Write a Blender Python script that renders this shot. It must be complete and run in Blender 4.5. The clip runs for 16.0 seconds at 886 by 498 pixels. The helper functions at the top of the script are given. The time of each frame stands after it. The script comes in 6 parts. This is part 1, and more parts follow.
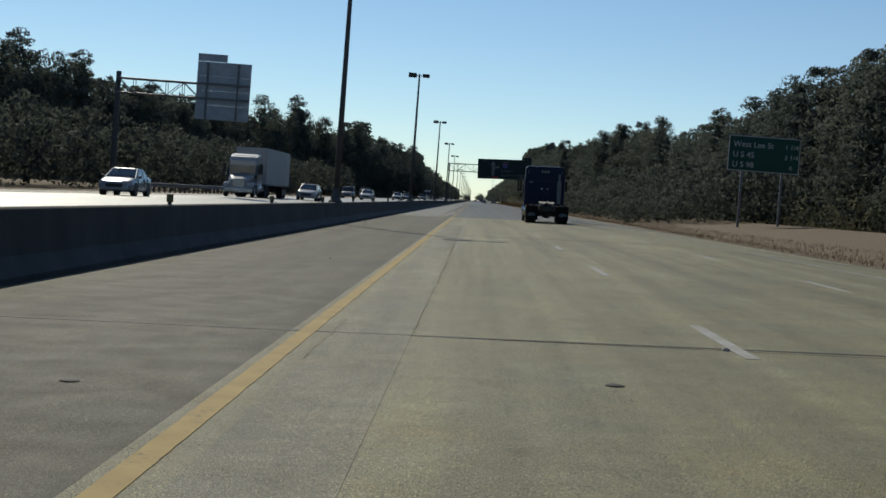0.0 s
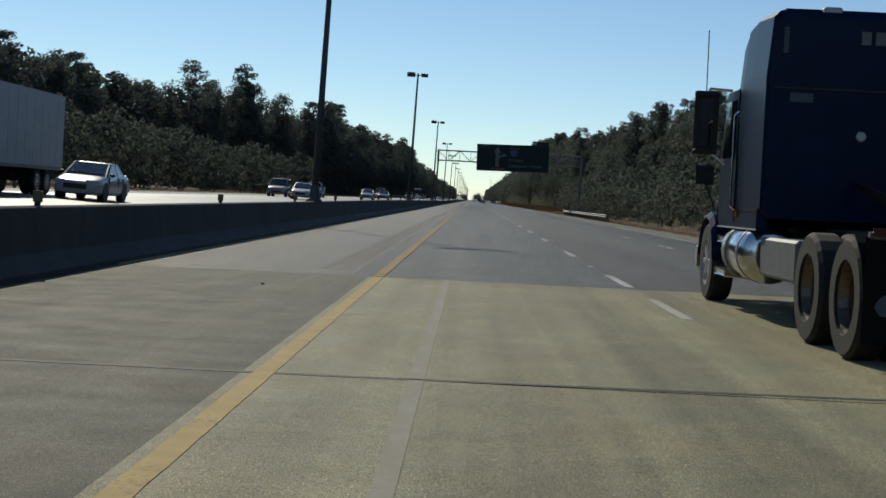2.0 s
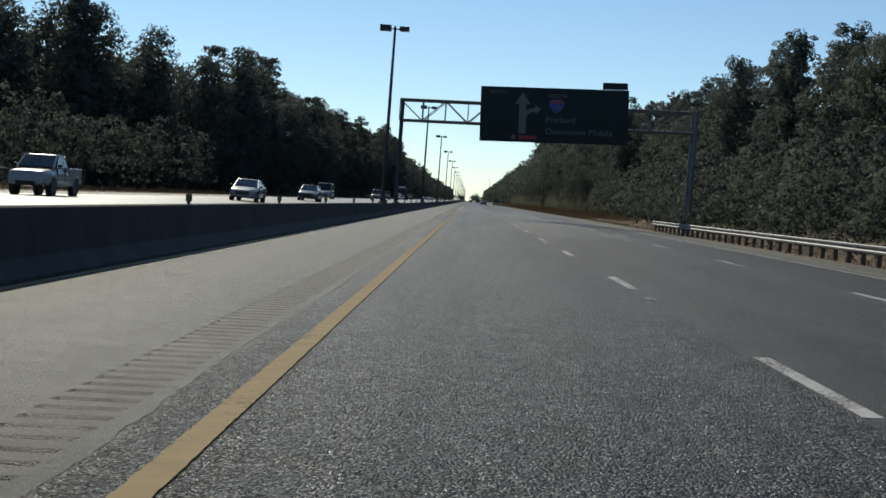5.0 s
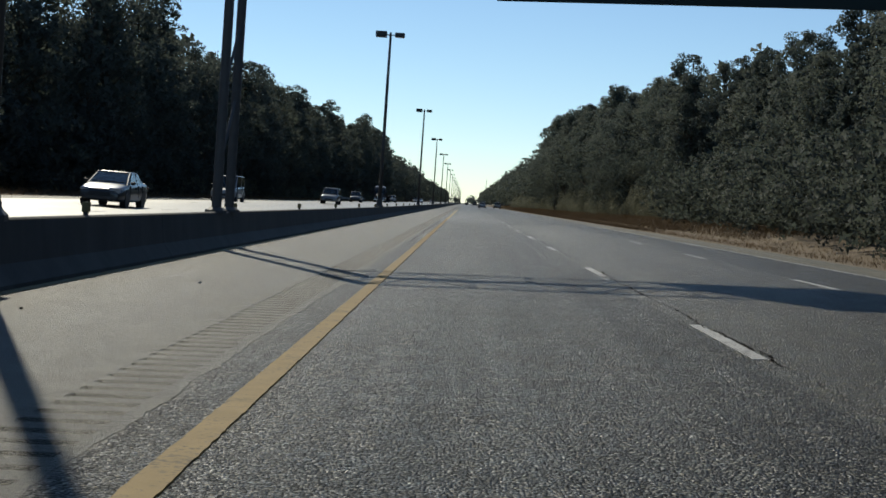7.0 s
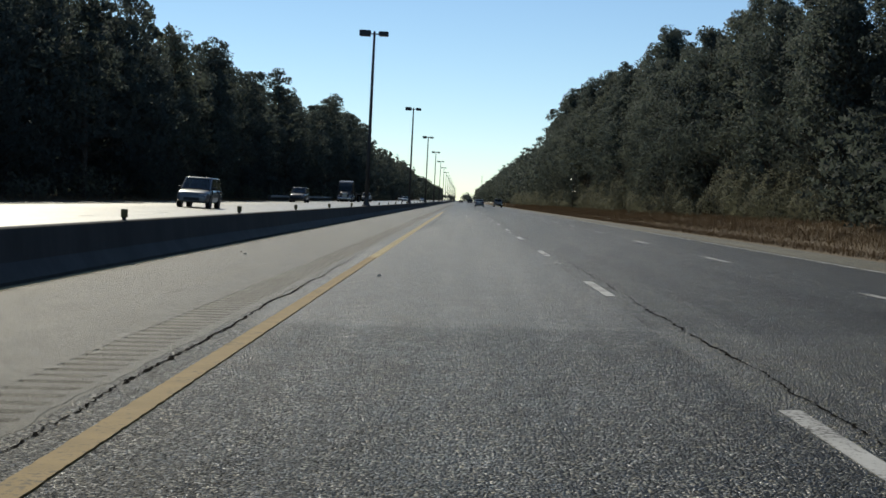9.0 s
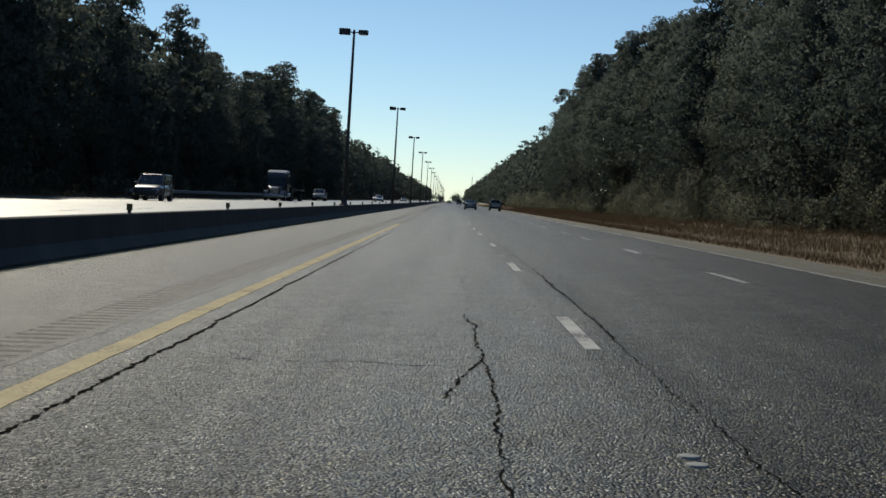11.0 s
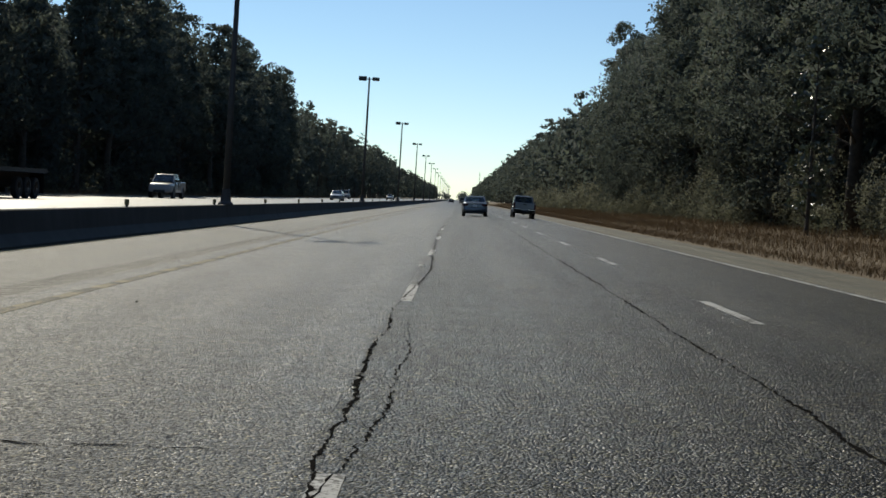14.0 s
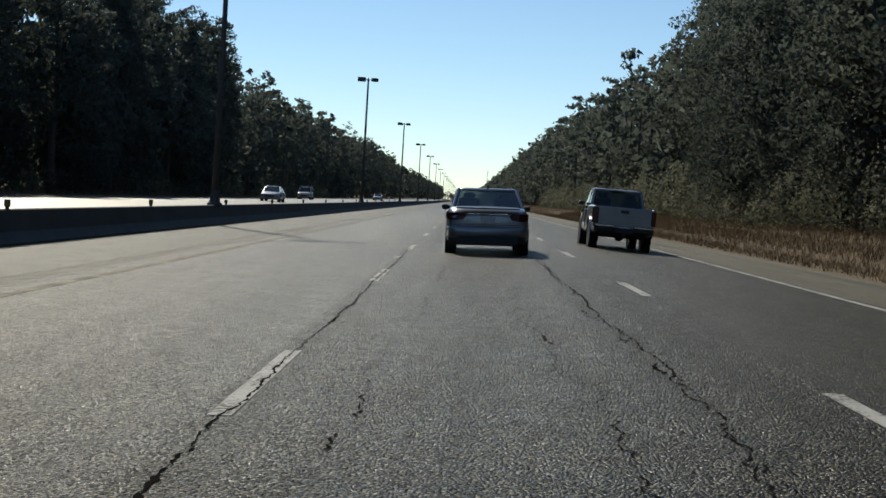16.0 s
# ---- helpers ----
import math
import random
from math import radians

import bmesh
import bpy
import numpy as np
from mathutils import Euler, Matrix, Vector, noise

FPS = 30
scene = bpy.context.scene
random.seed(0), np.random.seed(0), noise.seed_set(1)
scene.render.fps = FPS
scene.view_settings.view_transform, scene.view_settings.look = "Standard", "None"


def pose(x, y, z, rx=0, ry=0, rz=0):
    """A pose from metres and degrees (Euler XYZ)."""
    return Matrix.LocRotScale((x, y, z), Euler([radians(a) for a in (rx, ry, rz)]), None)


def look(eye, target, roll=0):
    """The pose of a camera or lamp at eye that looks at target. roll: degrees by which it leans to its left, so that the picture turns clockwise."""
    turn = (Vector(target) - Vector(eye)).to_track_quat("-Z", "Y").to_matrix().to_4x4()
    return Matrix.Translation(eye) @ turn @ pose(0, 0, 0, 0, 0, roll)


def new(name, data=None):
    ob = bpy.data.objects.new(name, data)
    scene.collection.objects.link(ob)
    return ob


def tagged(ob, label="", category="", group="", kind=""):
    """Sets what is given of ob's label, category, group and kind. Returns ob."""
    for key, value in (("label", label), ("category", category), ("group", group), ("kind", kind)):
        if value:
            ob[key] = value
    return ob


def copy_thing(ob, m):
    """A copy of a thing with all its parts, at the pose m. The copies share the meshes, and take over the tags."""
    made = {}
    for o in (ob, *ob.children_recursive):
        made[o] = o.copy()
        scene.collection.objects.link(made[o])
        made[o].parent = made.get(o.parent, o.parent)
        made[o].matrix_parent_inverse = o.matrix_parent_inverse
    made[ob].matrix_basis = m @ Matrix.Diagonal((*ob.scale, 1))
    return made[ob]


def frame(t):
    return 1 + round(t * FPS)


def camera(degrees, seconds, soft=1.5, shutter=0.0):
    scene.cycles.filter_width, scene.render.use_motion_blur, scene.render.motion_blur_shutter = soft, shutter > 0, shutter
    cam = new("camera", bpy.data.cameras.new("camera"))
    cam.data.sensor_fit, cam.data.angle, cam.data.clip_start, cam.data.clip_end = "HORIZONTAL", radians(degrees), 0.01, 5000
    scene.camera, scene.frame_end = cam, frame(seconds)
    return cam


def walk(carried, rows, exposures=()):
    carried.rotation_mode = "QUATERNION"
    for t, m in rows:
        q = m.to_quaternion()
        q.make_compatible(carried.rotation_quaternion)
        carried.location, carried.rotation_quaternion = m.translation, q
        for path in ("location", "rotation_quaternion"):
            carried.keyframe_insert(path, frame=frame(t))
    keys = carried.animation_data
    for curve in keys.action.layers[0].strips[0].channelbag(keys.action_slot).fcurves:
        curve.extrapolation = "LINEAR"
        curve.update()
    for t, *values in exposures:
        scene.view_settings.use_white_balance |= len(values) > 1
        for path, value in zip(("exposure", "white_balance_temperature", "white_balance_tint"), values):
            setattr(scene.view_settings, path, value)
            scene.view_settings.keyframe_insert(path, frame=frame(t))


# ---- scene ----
# Units: metres. x = 0 is the yellow line, y runs along the motorway, our carriageway rises 3 % to the right up to its crown.
cam = camera(34.8, 16.0, soft=1.6)
PATH = [
    (0.0, 1.344, 0.000, 1.211, 87.921, -4.354, 1.286),
    (0.5, 1.320, 17.786, 1.211, 87.954, -4.197, 1.181),
    (1.0, 1.317, 35.560, 1.211, 87.983, -4.028, 1.189),
    (1.5, 1.296, 53.311, 1.210, 87.931, -4.642, 1.302),
    (2.0, 1.263, 71.006, 1.209, 87.906, -4.454, 1.175),
    (2.5, 1.273, 88.596, 1.209, 87.982, -4.193, 1.250),
    (3.0, 1.308, 106.045, 1.210, 87.788, -4.975, 1.359),
    (3.5, 1.237, 123.420, 1.208, 87.756, -5.564, 1.270),
    (4.0, 1.242, 140.823, 1.208, 87.936, -4.628, 1.251),
    (6.5, 1.104, 228.219, 1.204, 87.968, -4.142, 0.982),
    (7.0, 1.194, 245.816, 1.207, 88.067, -3.968, 0.907),
    (7.5, 1.283, 263.536, 1.210, 88.098, -3.759, 0.975),
    (8.0, 1.412, 281.343, 1.214, 88.017, -3.222, 1.053),
    (10.5, 2.213, 370.671, 1.238, 87.990, -2.687, 0.590),
    (11.0, 2.423, 388.582, 1.244, 88.041, -3.592, 0.307),
    (11.5, 2.753, 406.537, 1.254, 88.048, -3.183, 0.185),
    (12.0, 3.032, 424.489, 1.262, 88.128, -3.485, 0.202),
    (12.5, 3.244, 442.416, 1.268, 88.104, -3.561, 0.182),
    (13.0, 3.745, 460.284, 1.283, 88.058, -3.344, 0.324),
    (13.5, 4.036, 478.128, 1.292, 88.059, -3.273, 0.595),
    (14.0, 4.168, 495.924, 1.296, 87.957, -3.613, 0.617),
    (14.5, 4.360, 513.658, 1.302, 87.988, -3.717, 0.660),
    (15.0, 4.563, 531.375, 1.308, 88.006, -3.538, 0.791),
    (15.5, 4.741, 549.059, 1.313, 87.928, -3.592, 0.871),
    (16.0, 4.895, 566.737, 1.318, 87.958, -3.469, 0.917),
]
walk(cam, [(t, pose(x, y, z, rx, ry, rz)) for t, x, y, z, rx, ry, rz in PATH],
     exposures=[(0.0, -0.52, 6560, 4), (1.0, -0.54, 6560, 4), (1.6, -0.46, 6620, 4), (2.0, -0.46, 6600, 4), (2.5, -0.62, 6480, 4), (3.3, -0.56, 6480, 4), (4.2, -0.32, 6550, 4), (10.6, -0.30, 6600, 4), (11.0, -0.46, 6560, 4), (11.4, -0.30, 6600, 4), (16.0, -0.28, 6650, 4)])

# ---- world and sun ----
SUN_AZ, SUN_EL = math.radians(20.7), math.radians(35.5)
sky_world = bpy.data.worlds.new("sky")
scene.world = sky_world
sky_world.use_nodes = True
sky = sky_world.node_tree.nodes.new("ShaderNodeTexSky")
sky.sky_type, sky.sun_disc = "NISHITA", False
sky.sun_elevation, sky.sun_rotation = SUN_EL, 2 * math.pi - SUN_AZ
sky.air_density, sky.dust_density, sky.ozone_density = 0.78, 0.0, 3.2
sky_world.node_tree.links.new(sky.outputs[0], sky_world.node_tree.nodes["Background"].inputs[0])
sky_world.node_tree.nodes["Background"].inputs[1].default_value = 0.125
sun = new("sun", bpy.data.lights.new("sun", "SUN"))
sun.data.energy, sun.data.angle, sun.data.color = 4.6, math.radians(0.55), (1.0, 0.91, 0.77)
sun_way = Vector((-math.sin(SUN_AZ) * math.cos(SUN_EL), math.cos(SUN_AZ) * math.cos(SUN_EL), math.sin(SUN_EL)))
sun.matrix_world = look(sun_way * 200, (0, 0, 0))

# ---- materials ----
TILT = math.degrees(math.atan(0.03))


class Nodes:
    """A short way to write node trees."""

    def __init__(self, name):
        self.m = bpy.data.materials.new(name)
        self.m.use_nodes = True
        self.t = self.m.node_tree
        self.b = self.t.nodes["Principled BSDF"]

    def n(self, kind, **inputs):
        node = self.t.nodes.new("ShaderNode" + kind)
        for k, v in inputs.items():
            self.put(node.inputs[k.replace("_", " ")], v)
        return node

    def put(self, socket, v):
        if hasattr(v, "is_output"):
            self.t.links.new(v, socket)
        else:
            socket.default_value = v

    def coords(self, scale=(1, 1, 1)):
        tc = self.n("TexCoord")
        mp = self.n("Mapping", Vector=tc.outputs["Object"], Scale=scale)
        return mp.outputs[0]

    def noise(self, scale, detail=3.0, rough=0.55, stretch=(1, 1, 1)):
        return self.n("TexNoise", Vector=self.coords(stretch), Scale=scale, Detail=detail, Roughness=rough).outputs["Fac"]

    def ramp(self, fac, *stops):
        r = self.n("ValToRGB", Fac=fac)
        e = r.color_ramp.elements
        while len(e) < len(stops):
            e.new(0.5)
        for q, (p, c) in zip(e, stops):
            q.position, q.color = p, (*c, 1) if len(c) == 3 else c
        return r.outputs["Color"]

    def mix(self, fac, a, b, mode="MIX"):
        x = self.t.nodes.new("ShaderNodeMix")
        x.data_type, x.blend_type = "RGBA", mode
        self.put(x.inputs[0], fac)
        self.put(x.inputs[6], (*a, 1) if isinstance(a, tuple) else a)
        self.put(x.inputs[7], (*b, 1) if isinstance(b, tuple) else b)
        return x.outputs[2]

    def math(self, op, a, b=0.0):
        x = self.n("Math")
        x.operation = op
        self.put(x.inputs[0], a)
        self.put(x.inputs[1], b)
        return x.outputs[0]

    def bump(self, height, strength=0.3, distance=0.01):
        self.put(self.b.inputs["Normal"], self.n("Bump", Height=height, Strength=strength, Distance=distance).outputs[0])

    def done(self, colour, rough=0.6, metal=0.0, **more):
        self.put(self.b.inputs["Base Color"], (*colour, 1) if isinstance(colour, tuple) else colour)
        self.put(self.b.inputs["Roughness"], rough)
        self.put(self.b.inputs["Metallic"], metal)
        for k, v in more.items():
            self.put(self.b.inputs[k.replace("_", " ")], v)
        return self.m


def grey(a, warm=0.0):
    return (a * (1 + 0.55 * warm), a * (1 + 0.2 * warm), a * (1 - 1.5 * warm))


def road_material(name, dark, light, stone, grain, warm, relief, rough, gloss=0.24, mottle=0.12, dust=0.0, glint=0.0, depth=0.012):
    """Bituminous or cement surface: stones of several shades, stains along the wheel paths, polished stone faces, fine relief."""
    k = Nodes(name)
    cell = k.n("TexVoronoi", Vector=k.coords(), Scale=grain, Randomness=1.0)
    pick = k.n("SeparateColor", Color=cell.outputs["Color"])
    # The rarest, palest stones carry sun sparkle in their colour.
    stones = k.ramp(pick.outputs[0],
                    (0.0, grey(dark, warm)), (0.5, grey(dark * 0.7 + light * 0.3, warm)), (0.80, grey(light, warm)), (0.93, grey(stone, warm)), (0.985, grey(min(0.85, stone * 2.0), warm)))
    gaps = k.ramp(cell.outputs["Distance"], (0.0, (1, 1, 1)), (0.45, (0.75, 0.75, 0.75)), (0.8, (0.12, 0.12, 0.12)))
    c = k.mix(1.0, stones, gaps, "MULTIPLY")
    tint = k.ramp(pick.outputs[1], (0.0, (0.9, 1.0, 1.1)), (0.5, (1, 1, 1)), (1.0, (1.12, 1.0, 0.84)))
    c = k.mix(1.0, c, tint, "MULTIPLY")
    streak_fac = k.noise(0.9, 4, 0.6, (1.6, 0.035, 1))
    streak = k.ramp(streak_fac, (0.32, (0.60, 0.59, 0.58)), (0.68, (1.18, 1.16, 1.12)))
    c = k.mix(1.0, c, streak, "MULTIPLY")
    blotch_fac = k.noise(0.35, 5, 0.65)
    blotch = k.ramp(blotch_fac, (0.3, (0.76, 0.75, 0.73)), (0.72, (1.16, 1.14, 1.12)))
    c = k.mix(1.0, c, blotch, "MULTIPLY")
    hue = k.ramp(k.noise(0.8, 3), (0.35, (0.94, 1.0, 1.03)), (0.65, (1.05, 1.01, 0.93)))
    c = k.mix(1.0, c, hue, "MULTIPLY")
    patch = k.ramp(k.noise(2.6, 6, 0.7), (0.3, (1 - mottle,) * 3), (0.7, (1 + mottle,) * 3))
    c = k.mix(1.0, c, patch, "MULTIPLY")
    speck = k.ramp(k.noise(grain * 0.18, 4, 0.75), (0.27, (0.55, 0.54, 0.53)), (0.36, (1, 1, 1)))
    c = k.mix(1.0, c, speck, "MULTIPLY")
    k.bump(k.math("SUBTRACT", k.math("MULTIPLY", k.noise(grain * 0.4, 3), 0.7), cell.outputs["Distance"]), relief, depth)
    r = k.math("ADD", k.math("MULTIPLY", k.noise(2.0, 3), 0.2), rough - 0.1)
    sp = gloss
    if glint:
        shiny = k.ramp(pick.outputs[2], (0.80, (0, 0, 0)), (0.90, (1, 1, 1)))
        r = k.math("SUBTRACT", r, k.math("MULTIPLY", shiny, glint))
        sp = k.math("ADD", k.math("MULTIPLY", k.math("ADD", 0.15, k.math("MULTIPLY", pick.outputs[1], 1.7)), gloss), k.math("MULTIPLY", shiny, 0.35))
        # oil and rubber polish the wheel paths unevenly
        sp = k.math("MULTIPLY", sp, k.math("ADD", 0.45, streak_fac))
    return k.done(c, r, 0.0, Specular_IOR_Level=sp, Sheen_Weight=dust, Sheen_Roughness=0.2, Sheen_Tint=(1.0, 0.95, 0.85, 1))


M_COARSE = road_material("coarse_asphalt", 0.003, 0.007, 0.20, 60, 0.18, 1.0, 0.46, 0.12, 0.30, 0.10, 0.08)
M_COARSE_WORN = road_material("worn_coarse_asphalt", 0.003, 0.007, 0.16, 60, 0.24, 1.0, 0.47, 0.08, 0.30, 0.10, 0.08)
M_COARSE_FRESH = road_material("dark_coarse_asphalt", 0.002, 0.005, 0.22, 62, 0.10, 1.0, 0.48, 0.065, 0.28, 0.12, 0.10)
M_SMOOTH = road_material("smooth_asphalt", 0.010, 0.017, 0.06, 100, 0.08, 0.8, 0.55, 0.12, 0.2, 0.2, 0.02)
M_RUDDY = road_material("ruddy_worn_asphalt", 0.005, 0.012, 0.14, 62, 0.34, 1.0, 0.48, 0.14, 0.28, 0.10, 0.08)
M_SHOULDER = road_material("worn_shoulder_asphalt", 0.033, 0.045, 0.075, 110, 0.24, 0.8, 0.54, 0.20, 0.24, 0.16)
M_SHOULDER_PALE = road_material("pale_dusty_shoulder", 0.16, 0.21, 0.27, 110, 0.11, 0.35, 0.75)
M_CONCRETE = road_material("road_concrete", 0.30, 0.37, 0.45, 140, 0.25, 0.25, 0.72, 0.2, 0.17, 0.22)
M_CONCRETE_DIRTY = road_material("grimy_shoulder_concrete", 0.105, 0.14, 0.18, 140, 0.16, 0.25, 0.78, 0.2, 0.25, 0.1)
M_CONCRETE_COOL = road_material("ground_cement_strip", 0.27, 0.335, 0.41, 140, 0.17, 0.25, 0.72, 0.2, 0.24, 0.15)
M_FAR_ROAD = road_material("oncoming_road_concrete", 0.20, 0.26, 0.32, 90, 0.06, 0.12, 0.42, 0.5)


def paint_material(name, colour, worn, amount):
    """Road paint, rubbed off over the stones below."""
    k = Nodes(name)
    wear = k.ramp(k.math("ADD", k.math("MULTIPLY", k.noise(26, 4, 0.7), 0.6), k.math("MULTIPLY", k.noise(1.3, 3), 0.4)), (amount - 0.04, (0, 0, 0)), (amount + 0.05, (1, 1, 1)))
    tone = k.ramp(k.noise(3.0, 4), (0.3, (0.8, 0.8, 0.8)), (0.7, (1.05, 1.05, 1.05)))
    k.bump(k.noise(70, 3), 0.35, 0.006)
    return k.done(k.mix(wear, k.mix(1.0, colour, tone, "MULTIPLY"), worn), 0.75, 0.0, Specular_IOR_Level=0.12)


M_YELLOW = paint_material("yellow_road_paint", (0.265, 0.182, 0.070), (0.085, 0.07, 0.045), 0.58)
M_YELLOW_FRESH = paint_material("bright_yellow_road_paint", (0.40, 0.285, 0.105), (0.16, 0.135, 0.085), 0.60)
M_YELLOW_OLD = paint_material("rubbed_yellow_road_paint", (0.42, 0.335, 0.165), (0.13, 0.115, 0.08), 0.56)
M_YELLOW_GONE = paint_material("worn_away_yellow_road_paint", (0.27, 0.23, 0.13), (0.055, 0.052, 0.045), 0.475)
M_WHITE = paint_material("white_road_paint", (0.47, 0.465, 0.445), (0.075, 0.073, 0.07), 0.54)
M_SCAR = paint_material("ground_off_scar", (0.295, 0.278, 0.225), (0.245, 0.23, 0.18), 0.48)
M_FADED = paint_material("faded_white_road_paint", (0.43, 0.43, 0.425), (0.33, 0.31, 0.26), 0.50)


def plain(name, colour, rough=0.5, metal=0.0, grain=12.0, spread=0.15, relief=0.05, **more):
    """One base colour with fine mottling and a little relief."""
    k = Nodes(name)
    tone = k.ramp(k.noise(grain, 5, 0.6), (0.25, (1 - spread,) * 3), (0.75, (1 + spread,) * 3))
    tone2 = k.ramp(k.noise(grain * 0.08, 3), (0.3, (1 - spread * 0.7,) * 3), (0.7, (1 + spread * 0.7,) * 3))
    c = k.mix(1.0, k.mix(1.0, colour, tone, "MULTIPLY"), tone2, "MULTIPLY")
    if relief:
        k.bump(k.noise(grain * 3, 3), relief, 0.01)
    return k.done(c, rough, metal, **more)



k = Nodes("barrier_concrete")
# Tone kept far below bare concrete: the shaded face's darkness is in it.
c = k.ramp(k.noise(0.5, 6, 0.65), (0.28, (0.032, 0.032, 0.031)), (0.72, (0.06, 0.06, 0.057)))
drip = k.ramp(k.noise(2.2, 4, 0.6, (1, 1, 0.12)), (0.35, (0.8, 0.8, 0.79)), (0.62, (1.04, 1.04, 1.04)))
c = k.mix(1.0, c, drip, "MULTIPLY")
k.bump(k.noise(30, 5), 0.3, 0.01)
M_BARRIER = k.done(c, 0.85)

M_CRACK = plain("crack_filled_with_dirt", (0.016, 0.015, 0.014), 1.0, grain=40, relief=0.6, Specular_IOR_Level=0.0)
M_JOINT = plain("joint_tar", (0.02, 0.019, 0.018), 0.8, grain=30)
M_STEEL = plain("galvanised_steel", (0.16, 0.165, 0.17), 0.55, 0.5, grain=9)
M_POLE = plain("weathered_lamp_pole", (0.075, 0.075, 0.075), 0.6, 0.3, grain=5)
M_LAMPBOX = plain("dark_lamp_housing", (0.03, 0.03, 0.032), 0.5, 0.2)
M_SIGNBACK = plain("bare_aluminium_sign_back", (0.33, 0.34, 0.36), 0.55, 0.35, grain=2)
# Gantry sign's own copy of the green, darkened to carry its backlit face's shade.
M_GREEN_SHADED = plain("shade_darkened_green_sheeting", (0.004, 0.017, 0.016), 0.7, grain=1.5, spread=0.1)
M_GREEN = plain("green_sign_sheeting", (0.004, 0.052, 0.036), 0.7, grain=1.5, spread=0.1)
M_SIGNWHITE = plain("white_sign_legend", (0.45, 0.46, 0.45), 0.5, grain=3, spread=0.06)
# Legend white darkened the same way: the shade is put into its colour.
M_LEGEND = plain("shade_darkened_white", (0.15, 0.155, 0.15), 0.7, grain=3, spread=0.1)
M_SHIELDBLUE = plain("blue_shield", (0.02, 0.05, 0.28), 0.45)
M_SHIELDRED = plain("red_shield_band", (0.35, 0.02, 0.025), 0.45)
M_TYRE = plain("tyre_rubber", (0.018, 0.018, 0.018), 0.85, grain=30, relief=0.3)
M_RIM = plain("wheel_alloy", (0.42, 0.42, 0.43), 0.3, 0.9, spread=0.08)
M_HUB = plain("rusty_wheel_metal", (0.16, 0.13, 0.105), 0.35, 0.8, grain=16, spread=0.35)
M_CHROME = plain("polished_metal", (0.62, 0.62, 0.63), 0.16, 1.0, spread=0.06, relief=0)
M_BLACK = plain("black_plastic", (0.02, 0.02, 0.021), 0.6, grain=20)
M_CHASSIS = plain("greasy_chassis_steel", (0.03, 0.028, 0.026), 0.65, 0.3, grain=14, spread=0.35, relief=0.3)
M_GREASY = plain("worn_greasy_coupling_steel", (0.17, 0.165, 0.155), 0.5, 0.5, grain=7, spread=0.5, relief=0.2)
M_CABIN = plain("dark_cabin_lining", (0.025, 0.025, 0.027), 0.8)
M_REDLAMP = plain("red_lamp_lens", (0.055, 0.005, 0.007), 0.2, spread=0.05, relief=0)
M_AMBER = plain("amber_lens", (0.55, 0.17, 0.02), 0.25, spread=0.05, relief=0)
M_CLEARLAMP = plain("headlamp_lens", (0.55, 0.56, 0.58), 0.12, 0.3, spread=0.05, relief=0)
M_PLATE = plain("number_plate", (0.5, 0.5, 0.52), 0.5, spread=0.05)
M_FLAP = plain("mud_flap_rubber", (0.010, 0.010, 0.010), 0.9, grain=25, Specular_IOR_Level=0.1)
# The dark reflection of trees is put into the tint of the glass.
M_MIRROR = plain("mirror_glass", (0.06, 0.063, 0.07), 0.05, 1.0, spread=0.03, relief=0)
M_FLAPMARK = plain("pale_flap_mark", (0.065, 0.09, 0.11), 0.7)
M_TRAILER = plain("trailer_panel_white", (0.36, 0.37, 0.38), 0.5, grain=2, spread=0.1)
M_MARKER = plain("raised_marker_plastic", (0.30, 0.30, 0.285), 0.7, Specular_IOR_Level=0.2)
# Olive tone, reflector included, is darkened for the markers' backlit side.
M_DELINEATOR = plain("barrier_marker_housing", (0.16, 0.14, 0.06), 0.7)
M_BARK = plain("bark", (0.075, 0.06, 0.045), 0.95, grain=8, spread=0.4, relief=0.8)
M_DEBRIS = plain("dark_road_debris", (0.03, 0.025, 0.02), 0.9)
M_BOARD = plain("grey_timber_post", (0.13, 0.115, 0.095), 0.9, grain=10, spread=0.3)

k = Nodes("window_glass")
M_GLASS = k.done((0.30, 0.37, 0.36), 0.03, 0.0, Transmission_Weight=1.0, IOR=1.52)


def car_paint(name, colour, metal=0.45, coat=0.7, gloss=0.3):
    k = Nodes(name)
    dust = k.ramp(k.noise(3, 5), (0.3, (0.88, 0.87, 0.85)), (0.7, (1.03, 1.03, 1.03)))
    return k.done(k.mix(1.0, colour, dust, "MULTIPLY"), 0.33, metal, Coat_Weight=coat, Coat_Roughness=0.06, Specular_IOR_Level=gloss)


P_SILVER = car_paint("silver_paint", (0.20, 0.22, 0.255), 0.6)
P_PICKUP = car_paint("light_silver_paint", (0.25, 0.265, 0.285), 0.5)
P_BLUE = car_paint("deep_blue_truck_paint", (0.002, 0.010, 0.040), 0.0, 0.03, 0.12)
P_WHITE = car_paint("white_paint", (0.32, 0.32, 0.325), 0.0)
P_DARK = car_paint("charcoal_paint", (0.04, 0.042, 0.048), 0.4)
P_GREY = car_paint("grey_paint", (0.17, 0.18, 0.19), 0.5)


